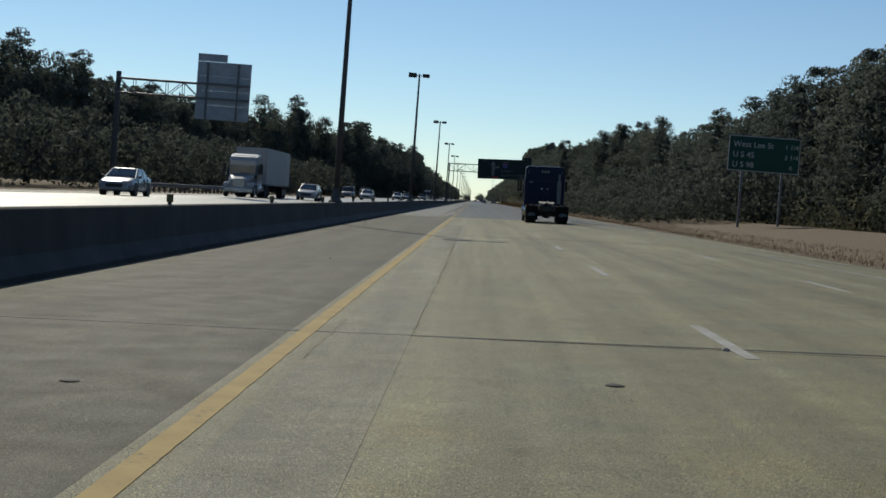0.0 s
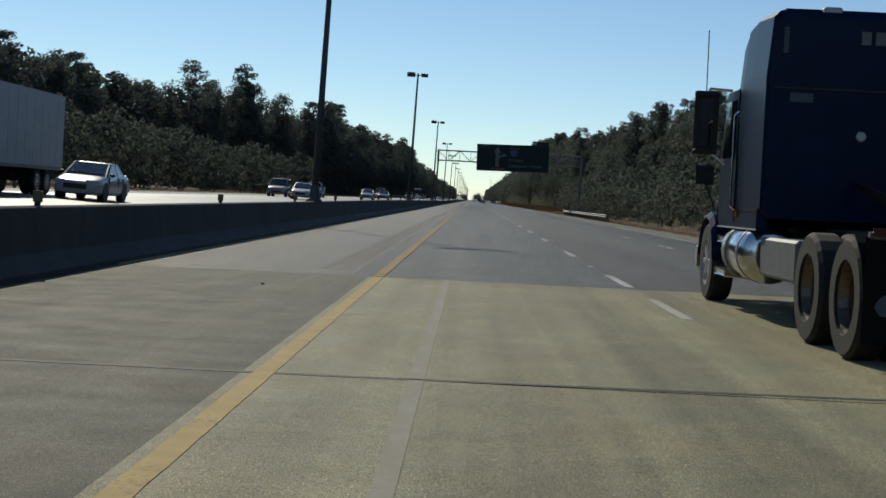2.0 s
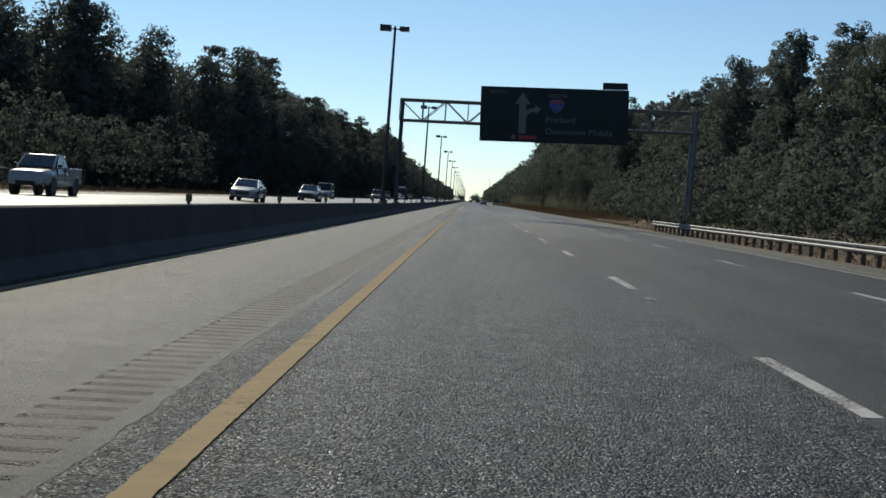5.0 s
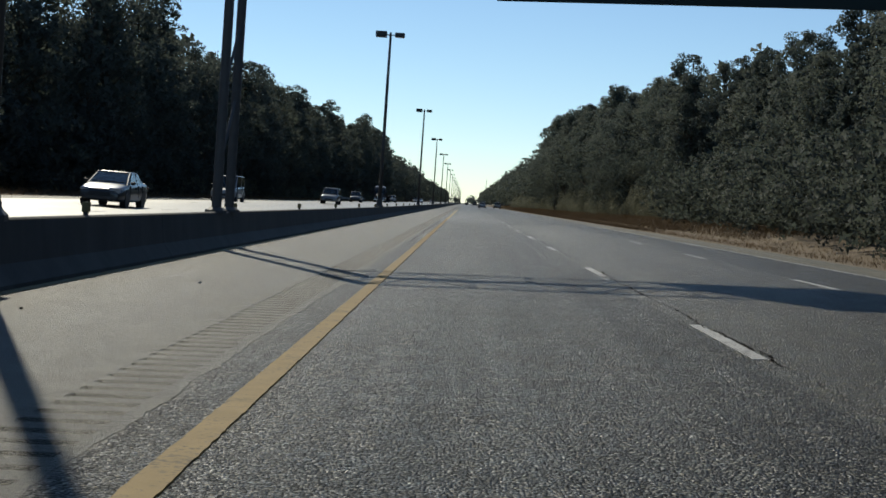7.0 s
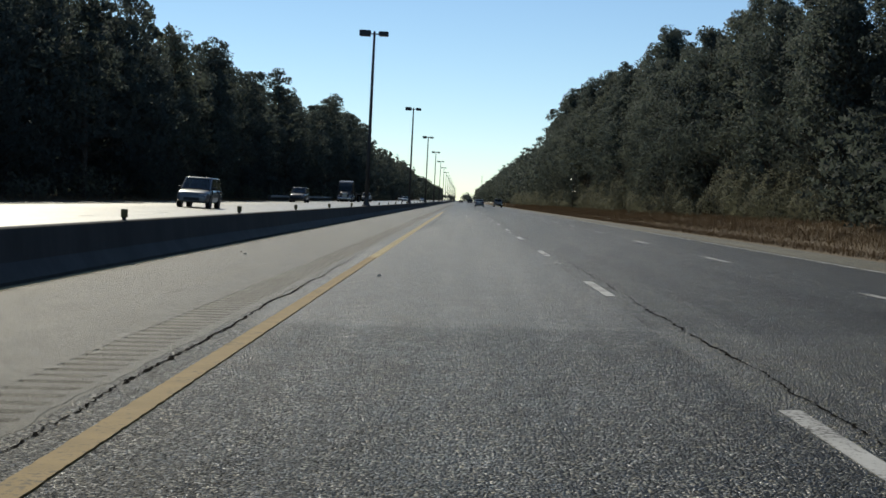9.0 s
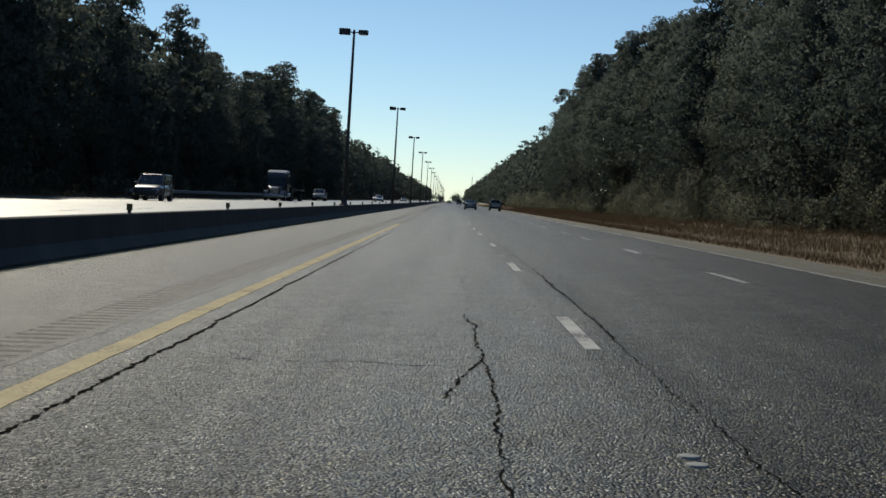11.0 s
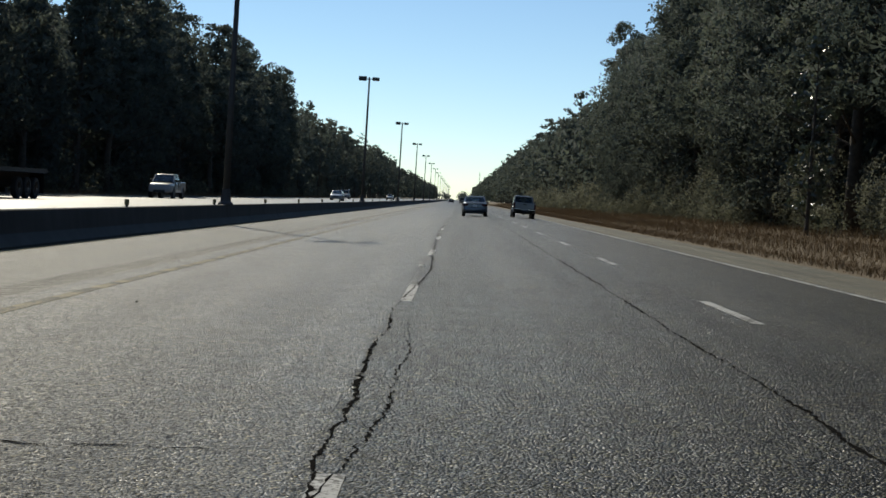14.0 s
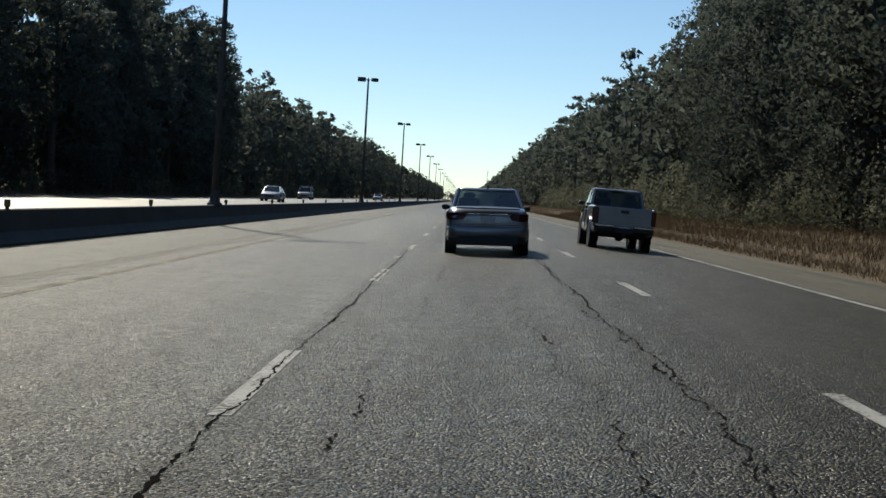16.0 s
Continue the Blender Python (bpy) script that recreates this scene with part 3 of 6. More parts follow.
for z in (1.6, 3.2, 4.8):
    b.tube((-4.06, GY - 0.8, z), (-4.06, GY + 0.8, z + 1.6), 0.035, n=6)
part("bracing", b, M_POLE, gantry)
SW, SH = 10.4, 3.85
b = Mb().box(0, -0.03, 0, SW, 0.03, SH, 0.008)
sign = part("sign_panel", b, M_GREEN_SHADED, gantry, "green sign panel with white arrow and place names")
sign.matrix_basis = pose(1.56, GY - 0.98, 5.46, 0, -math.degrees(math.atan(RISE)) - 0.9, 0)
part("exit_tab", Mb().box(8.55, -0.03, SH + 0.02, 10.3, 0.03, SH + 0.5, 0.006), M_GREEN_SHADED, sign, "small green tab above the sign")
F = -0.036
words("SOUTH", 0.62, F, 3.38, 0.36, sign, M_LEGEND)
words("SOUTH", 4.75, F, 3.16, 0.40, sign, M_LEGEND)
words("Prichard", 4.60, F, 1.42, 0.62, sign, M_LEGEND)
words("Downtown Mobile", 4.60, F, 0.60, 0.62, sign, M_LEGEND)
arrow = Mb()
arrow.loft([[(x, yy, z) for x, z in ((2.72, 0.62), (3.22, 0.62), (3.22, 2.66), (3.52, 2.66), (2.97, 3.5), (2.42, 2.66), (2.72, 2.66))] for yy in (F - 0.004, F + 0.004)])
curve = [(3.1, 1.5), (3.25, 1.85), (3.5, 2.08), (3.85, 2.16)]
wide = [(3.1, 1.95), (3.18, 2.18), (3.45, 2.36), (3.85, 2.44)]
arrow.loft([[(x, yy, z) for x, z in curve + [(3.85, 1.98), (4.28, 2.32), (3.85, 2.64)] + wide[::-1]] for yy in (F - 0.005, F + 0.003)])
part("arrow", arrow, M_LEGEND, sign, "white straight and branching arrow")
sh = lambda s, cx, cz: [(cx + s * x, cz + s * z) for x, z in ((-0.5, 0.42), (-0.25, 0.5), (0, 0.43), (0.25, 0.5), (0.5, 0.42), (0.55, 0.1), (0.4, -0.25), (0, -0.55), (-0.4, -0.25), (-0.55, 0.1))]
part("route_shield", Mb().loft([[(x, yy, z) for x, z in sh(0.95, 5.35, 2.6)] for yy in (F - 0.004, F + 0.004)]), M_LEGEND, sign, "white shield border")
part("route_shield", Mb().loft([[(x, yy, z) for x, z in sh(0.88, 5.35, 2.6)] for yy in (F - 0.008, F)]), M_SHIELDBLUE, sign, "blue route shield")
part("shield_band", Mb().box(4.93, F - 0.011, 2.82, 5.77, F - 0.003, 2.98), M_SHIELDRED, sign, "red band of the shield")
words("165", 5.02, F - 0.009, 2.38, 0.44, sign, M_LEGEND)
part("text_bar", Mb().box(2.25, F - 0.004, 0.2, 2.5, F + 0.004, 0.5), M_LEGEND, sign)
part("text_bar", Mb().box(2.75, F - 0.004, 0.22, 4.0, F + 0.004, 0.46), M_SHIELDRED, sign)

# sign for the oncoming lanes, seen from behind
oncoming_sign = thing("oncoming_sign", "bare metal back of an overhead sign on a side bracket truss", "road sign")
part("truss", truss(Mb(), -26.2, -20.0, 7.3, 0.0, 106.3, 107.1, 1.1, 5, 0.045), M_STEEL, oncoming_sign)
part("column", Mb().tube((-26.2, 106.7, -0.3), (-26.2, 106.7, 8.9), 0.24, 0.19, 12), M_POLE, oncoming_sign)
for i in range(4):
    b = Mb().box(-20.1, 105.9, 5.72 + 1.08 * i + 0.004, -16.05, 105.96, 5.72 + 1.08 * (i + 1) - 0.004, 0.006)
    part("panel", b, M_SIGNBACK, oncoming_sign, "unpainted panel back")
part("exit_tab", Mb().box(-20.1, 105.9, 10.06, -17.9, 105.96, 10.62, 0.006), M_SIGNBACK, oncoming_sign)
for x in (-19.3, -17.0):
    part("stiffener", Mb().box(x - 0.07, 105.74, 5.75, x + 0.07, 105.9, 10.0, 0.01), M_STEEL, oncoming_sign)
for z in (7.3, 8.4):
    part("stiffener", Mb().box(-20.1, 105.7, z - 0.07, -16.05, 105.86, z + 0.07, 0.01), M_STEEL, oncoming_sign)

# distance sign beside the right verge
EX, EY, EZ = 20.7, 110.5, 5.05
exit_sign = thing("distance_sign", "green roadside distance sign with three white lines on two posts", "road sign")
for x in (EX + 1.2, EX + 4.3):
    part("post", Mb().box(x - 0.09, EY + 0.05, -0.4, x + 0.09, EY + 0.23, EZ + 2.6, 0.01), M_STEEL, exit_sign)
part("border", Mb().box(EX, EY - 0.03, EZ, EX + 5.55, EY + 0.03, EZ + 2.75, 0.05), M_SIGNWHITE, exit_sign, "white border")
board = part("sign_panel", Mb().box(EX + 0.07, EY - 0.045, EZ + 0.07, EX + 5.48, EY - 0.02, EZ + 2.68, 0.01), M_GREEN, exit_sign)
for t, n, z, xn in (("West Lee St", "1 1/4", 1.88, 4.35), ("U S 45", "3 1/4", 1.08, 4.35), ("U S 98", "6", 0.3, 4.75)):
    words(t, EX + 0.35, EY - 0.05, EZ + z, 0.62, exit_sign)
    words(n, EX + xn, EY - 0.05, EZ + z, 0.52, exit_sign)


# ---- guard rails ----
def guard_rail(x, y0, y1, face, label):
    g = thing("guard_rail", label, "guard rail", "guard rails")
    z = surface(x)
    w = [(0.0, 0.44), (0.05, 0.47), (0.05, 0.53), (0.0, 0.57), (0.0, 0.61), (0.05, 0.65), (0.05, 0.71), (0.0, 0.74), (-0.006, 0.74), (0.044, 0.71), (0.044, 0.65), (-0.006, 0.61), (-0.006, 0.57), (0.044, 0.53), (0.044, 0.47), (-0.006, 0.44)]
    part("rail", Mb().loft([[(x + face * a, y, z + h) for a, h in w] for y in (y0, y1)]), M_STEEL, g)
    n = int((y1 - y0) / 1.9)
    for i in range(n + 1):
        y = y0 + 0.1 + (y1 - y0 - 0.2) * i / n
        part("post", Mb().box(x - face * 0.24 - 0.07, y - 0.07, z - 0.3, x - face * 0.24 + 0.07, y + 0.07, z + 0.76), M_BOARD, g)
        part("block", Mb().box(x - face * 0.17, y - 0.06, z + 0.42, x - face * 0.008, y + 0.06, z + 0.75), M_BOARD, g)
    return g


guard_rail(14.9, 214, 281, -1, "galvanised guard rail in front of the gantry foot")
guard_rail(-22.9, 92, 150, 1, "galvanised guard rail beyond the oncoming lanes")
guard_rail(-22.9, 500, 585, 1, "galvanised guard rail beyond the oncoming lanes")


# ---- cracks, road studs and litter ----
def crack(xs, y0, y1, width, wander, seed, label="jagged dirt-filled crack in the asphalt", shades=(0.0, 0.2, 0.5, 0.8, 1.0, 1.5)):
    rng = random.Random(seed)
    n = int((y1 - y0) / 0.06)
    bends = [p if isinstance(p, tuple) else (y0 + (y1 - y0) * i / (len(xs) - 1), p) for i, p in enumerate(xs)]
    v, f, off = [], [], 0.0
    open_now = 1.0
    for i in range(n + 1):
        y = y0 + (y1 - y0) * i / n
        off = off * 0.95 + rng.uniform(-1, 1) * wander * 0.7
        if rng.random() < 0.05:
            open_now = rng.choice(shades)
        wd = width * 0.36 * open_now * rng.uniform(0.1, 1.5)
        x = float(np.interp(y, [p[0] for p in bends], [p[1] for p in bends])) + off + rng.uniform(-0.014, 0.014)
        v += [(x - wd / 2, y, surface(x) + 0.0055), (x + wd / 2, y + rng.uniform(-0.03, 0.03), surface(x) + 0.0055)]
    f = [(2 * i, 2 * i + 1, 2 * i + 3, 2 * i + 2) for i in range(n) if v[2 * i + 1][0] - v[2 * i][0] > 0.002]
    return sheet("road_crack", v, f, M_CRACK, "structure", label)


crack((0.40, 0.36, 0.40), 381, 442, 0.10, 0.008, 1, shades=(0.7, 0.9, 1.0, 1.2))
crack((0.40, 0.5, 0.75), 442, 500, 0.042, 0.03, 2, shades=(0.2, 0.5, 0.8, 1.0, 1.4))
crack((3.92, 3.90, 3.98), 372, 414, 0.075, 0.014, 3, shades=(0.4, 0.7, 1.0, 1.4))
crack((3.98, 3.82, 3.60), 414, 446, 0.06, 0.014, 33, shades=(0.4, 0.7, 1.0, 1.4))
crack(((446, 3.59), (449, 3.60), (454, 3.56), (460, 3.57), (466, 3.66), (470, 3.70), (474, 3.72), (484, 3.71), (488, 3.74), (493, 3.73)), 446, 493, 0.075, 0.012, 4, shades=(0.5, 0.8, 1.0, 1.3))
crack(((493, 3.73), (500, 3.66), (502, 3.62), (510.5, 3.59), (515, 3.66), (519, 3.80), (521, 3.76), (523, 3.77), (527, 3.70)), 493, 527, 0.07, 0.016, 5, shades=(0.4, 0.8, 1.0, 1.4))
crack(((527, 3.70), (531, 3.66), (536.5, 3.63), (540, 3.61), (546, 3.58), (554, 3.58), (557, 3.62), (561.6, 3.60), (566, 3.64)), 527, 566, 0.065, 0.014, 35, shades=(0.5, 0.8, 1.0, 1.4))
crack(((566, 3.64), (572, 3.71), (574, 3.68), (577.5, 3.71), (583, 3.73), (600, 3.66)), 566, 600, 0.07, 0.014, 36, shades=(0.6, 0.8, 1.0, 1.3))
crack((3.68, 3.84, 3.84, 3.76), 500.9, 509.5, 0.045, 0.014, 42, shades=(0.4, 0.7, 1.0))
crack((3.64, 3.86, 3.78, 3.66), 556.9, 563, 0.04, 0.014, 43, shades=(0.4, 0.7, 1.0))
crack((3.42, 3.45, 3.52), 484.2, 485.6, 0.05, 0.01, 44, shades=(0.7, 1.0))
crack((2.64, 2.70, 2.66), 379, 384, 0.035, 0.03, 45, shades=(0.0, 0.5, 1.0))
crack((4.38, 4.30, 4.24), 455, 461, 0.03, 0.03, 46, shades=(0.0, 0.5, 1.0))
crack((6.32, 6.24, 6.32), 456, 541, 0.09, 0.012, 6, shades=(0.5, 0.8, 1.0, 1.4))
crack((6.32, 6.42, 6.35), 541, 620, 0.085, 0.022, 7, shades=(0.2, 0.5, 0.8, 1.4))
crack((6.36, 6.30, 6.40), 541, 600, 0.05, 0.04, 37)
crack((2.74, 2.72, 2.68), 392, 411, 0.048, 0.022, 8, shades=(0.3, 0.6, 1.0, 1.3))
crack((2.46, 2.58, 2.74), 396.9, 399.0, 0.06, 0.01, 38, shades=(0.8, 1.0, 1.2))
crack((2.34, 2.20, 2.36), 462, 482, 0.055, 0.03, 9, shades=(0.3, 0.6, 1.0, 1.3))
crack((4.52, 4.50, 4.42), 464, 472, 0.05, 0.02, 10)
crack((4.30, 4.48, 4.60), 570, 592, 0.03, 0.03, 11, shades=(0.0, 0.4, 0.8, 1.2))
crack((0.91, 0.92, 0.90), -10, 66, 0.014, 0.004, 31, "thin dark seam along the cement slab")
crack((0.23, 0.22, 0.24), -10, 60, 0.012, 0.006, 32, "thin dark seam along the cement slab", (0.0, 0.0, 0.3, 0.8))
crack((1.32, 1.12, 0.72), 143, 178, 0.045, 0.005, 12, shades=(0.5, 0.8, 1.0))
crack((2.55, 2.50, 2.45), 96, 104, 0.04, 0.03, 13)
crack((-0.3, -0.27, -0.33), 285, 345, 0.06, 0.012, 14, shades=(0.5, 0.8, 1.0, 1.4))
crack((0.88, 0.90, 0.79), 290, 306, 0.024, 0.02, 15, shades=(0.0, 0.0, 0.3, 0.7, 1.2))
crack(((226, 3.75), (270, 3.74), (281, 3.76), (292, 3.76), (309, 3.80), (330, 3.85), (372, 3.9)), 226, 372, 0.065, 0.022, 16, shades=(0.2, 0.4, 0.7, 1.0, 1.3))
crack((0.32, 0.70, 0.80), 376, 381.5, 0.055, 0.02, 18, shades=(0.5, 0.8, 1.0, 1.3))
crack((2.10, 1.93, 2.05), 540, 551, 0.045, 0.03, 19, shades=(0.4, 0.7, 1.0))
crack((0.52, 0.57, 0.62), 538, 551, 0.035, 0.02, 39)
crack((5.9, 5.6, 5.7), 560, 600, 0.03, 0.05, 20)
crack((2.49, 2.42, 2.38), 428, 437, 0.055, 0.02, 21, shades=(0.4, 0.7, 1.0, 1.3))
crack((4.50, 4.52, 4.44), 554.5, 565, 0.06, 0.025, 40, shades=(0.3, 0.7, 1.0, 1.4))
crack((1.43, 1.42, 1.43), 291.2, 293.4, 0.03, 0.01, 41, shades=(0.8, 1.0, 1.4))


def cross_crack(y, x0, x1, width, seed):
    rng = random.Random(seed)
    n = int((x1 - x0) / 0.12)
    v, off = [], 0.0
    for i in range(n + 1):
        x = x0 + (x1 - x0) * i / n
        off = off * 0.95 + rng.uniform(-0.07, 0.07)
        w = width * 0.5 * max(0.02, rng.uniform(-0.4, 1.4))
        v += [(x, y + off, surface(x) + 0.005), (x + rng.uniform(-0.02, 0.02), y + off + w, surface(x) + 0.005)]
    return sheet("road_crack", v, [(2 * i, 2 * i + 1, 2 * i + 3, 2 * i + 2) for i in range(n)], M_CRACK, "structure", "jagged crack across the lane")


for i, (y, x0, x1) in enumerate(((94.6, -3.4, 2.2), (398.5, 0.4, 2.6), (446.7, 1.9, 3.5), (446.0, -0.1, 1.0), (444.1, 2.8, 3.5), (471.9, 0.2, 3.2), (484.1, 2.0, 4.0), (502.3, 1.9, 3.3), (520.6, 0.3, 3.4), (558.4, 2.6, 4.0), (576.0, 0.4, 2.0))):
    cross_crack(y, x0, x1, 0.22 if 443 < y < 447 else 0.05, 50 + i)


def stud(x, y):
    s = thing("road_stud", "pale raised marker button scuffed on the lane line", "road marker", "road studs")
    for d in (-0.11, 0.11):
        part("button", Mb().spin((0, d, 0), (0, 0, 1), [(-0.004, 0.06), (0.007, 0.052), (0.011, 0.03)], 12), M_MARKER, s)
    s.matrix_basis = pose(x, y, surface(x) + 0.004, 0, -TILT, 0)
    return s


stud0 = stud(3.62, 97.9)
for y in (144.6, 169.5, 194, 219, 244, 269, 294, 319, 344, 370, 395.1, 419.5, 444, 468.7, 495, 520.4, 544.8, 569.7, 594.5):
    copy_thing(stud0, pose(3.62, y, surface(3.62) + 0.004, 0, -TILT, 0))
rng = random.Random(77)
for i in range(46):
    y = rng.uniform(4, 600)
    x = rng.choice((rng.uniform(-3.5, -1.1), rng.uniform(-3.5, -1.1), rng.uniform(0.4, 7.0)))
    r = rng.uniform(0.012, 0.045) * (0.4 if y > 360 and x > 0 else 1.0)
    pts = [(r * rng.uniform(0.5, 1.4) * math.cos(a), r * rng.uniform(0.5, 1.4) * math.sin(a)) for a in [k2 * math.pi / 3 for k2 in range(6)]]
    b = Mb().loft([[(px, py, 0) for px, py in pts], [(px * 0.8, py * 0.8, r * 0.5) for px, py in pts], [(px * 0.3, py * 0.3, r * 0.75) for px, py in pts]])
    ob = single("litter", b, M_DEBRIS if i % 3 else M_MARKER, "small dark scrap of litter lying on the road" if i % 3 else "small pale scrap of litter lying on the road", "litter", "road litter")
    ob.matrix_basis = pose(x, y, surface(x) + 0.002)
for x, y, r in ((-0.94, 8.2, 0.06), (2.35, 9.2, 0.07), (3.3, 63.5, 0.09), (-0.9, 66.0, 0.05)):
    ob = single("tar_spot", Mb().spin((0, 0, 0), (0, 0, 1), [(-0.002, r), (0.006, r * 0.9), (0.012, r * 0.5)], 9), M_JOINT, "dark lump of tar on the pale cement", "road debris", "tar spots")
    ob.matrix_basis = pose(x, y, surface(x) + 0.002)


# ---- vehicles ----
def wheel(parent, x, y, r, width, spokes=5, rim_material=M_RIM, dual=False):
    s = 1 if x > 0 else -1
    w = width
    t = part("wheel", Mb().spin((x, y, r), (s, 0, 0), [(-w / 2, r * 0.62), (-w / 2, r * 0.93), (-w * 0.36, r), (w * 0.36, r), (w / 2, r * 0.93), (w / 2, r * 0.62), (w * 0.3, r * 0.6)], 24, caps=not dual), M_TYRE, parent, smooth=False)
    if dual:
        b = Mb().spin((x, y, r), (s, 0, 0), [(w * 0.34, r * 0.63), (w * 0.42, r * 0.66), (w * 0.40, r * 0.58), (w * 0.1, r * 0.53), (-w * 0.32, r * 0.50), (-w * 0.36, r * 0.3), (-w * 0.2, r * 0.27), (w * 0.05, r * 0.25), (w * 0.08, r * 0.06)], 22, caps=False)
        for i in range(10):
            a = 2 * math.pi * i / 10
            b.tube((x - s * w * 0.34, y + 0.40 * r * math.cos(a), r + 0.40 * r * math.sin(a)), (x - s * w * 0.22, y + 0.40 * r * math.cos(a), r + 0.40 * r * math.sin(a)), 0.016, n=6)
        part("rim", b, rim_material, t, "deep dished steel wheel rim")
        return t
    b = Mb().spin((x + s * w * 0.1, y, r), (s, 0, 0), [(0, r * 0.64), (w * 0.38, r * 0.64), (w * 0.40, r * 0.57), (w * 0.2, r * 0.55)], 20)
    b.spin((x + s * w * 0.1, y, r), (s, 0, 0), [(0, r * 0.2), (w * 0.36, r * 0.18), (w * 0.4, r * 0.1)], 12)
    for i in range(spokes):
        a = 2 * math.pi * i / spokes
        b.box(-0.03, r * 0.12, -r * 0.07, 0.03, r * 0.6, r * 0.07, 0.01, turn=pose(x + s * w * 0.36, y, r) @ pose(0, 0, 0, math.degrees(a), 0, 0))
    part("rim", b, rim_material, t, "bright wheel rim")
    part("brake_disc", Mb().tube((x - s * 0.02, y, r), (x + s * w * 0.12, y, r), r * 0.56, n=18), M_BLACK, t)
    return t


def rounded(y0, y1, w, z, corner, n=5):
    """A rounded rectangle at the height z."""
    pts = []
    for cx, cy, a0 in ((w - corner, y1 - corner, 0), (-w + corner, y1 - corner, 90), (-w + corner, y0 + corner, 180), (w - corner, y0 + corner, 270)):
        for i in range(n + 1):
            a = math.radians(a0 + 90 * i / n)
            pts.append((cx + corner * math.cos(a), cy + corner * math.sin(a), z))
    return pts


def shell(length, half, tops, low, nose=0.16, tail=0.12, n=26):
    """Lower body: rings along the length; tops: (place from 0 at the tail to 1, deck height)."""
    rings = []
    for i in range(n + 1):
        u = i / n
        u = 0.5 - 0.5 * math.cos(math.pi * u)
        y = -length / 2 + length * u
        zt = float(np.interp(u, [p for p, _ in tops], [h for _, h in tops]))
        end = min(u / 0.13, 1.0), min((1 - u) / 0.16, 1.0)
        w = half * (1 - tail * (1 - end[0]) ** 2 - nose * (1 - end[1]) ** 2)
        zb = low + 0.16 * (1 - end[0]) ** 2 + 0.06 * (1 - end[1]) ** 2
        h = zt - zb
        side = [(w * 0.86, zb), (w * 0.96, zb + 0.05), (w, zb + 0.30 * h), (w * 0.995, zb + 0.52 * h), (w * 0.965, zb + 0.74 * h), (w * 0.93, zt - 0.06), (w * 0.84, zt - 0.012), (w * 0.45, zt + 0.006)]
        rings.append([(x, y, z) for x, z in side] + [(-x, y, z) for x, z in side[::-1]])
    return Mb().loft(rings)


def pane(b, quad, out=0.008, inset=0.01):
    """A thin pane set a little outside the quad, drawn in from its edges."""
    q = [Vector(p) for p in quad]
    c = sum(q, Vector()) / 4
    nrm = (q[1] - q[0]).cross(q[3] - q[0]).normalized()
    if nrm.dot(c - Vector((0, c.y * 0.6, 0.6))) < 0:
        nrm = -nrm
    p = [v + (c - v).normalized() * inset for v in q]
    b.loft([[v + nrm * out for v in p], [v + nrm * (out + 0.006) for v in p]])


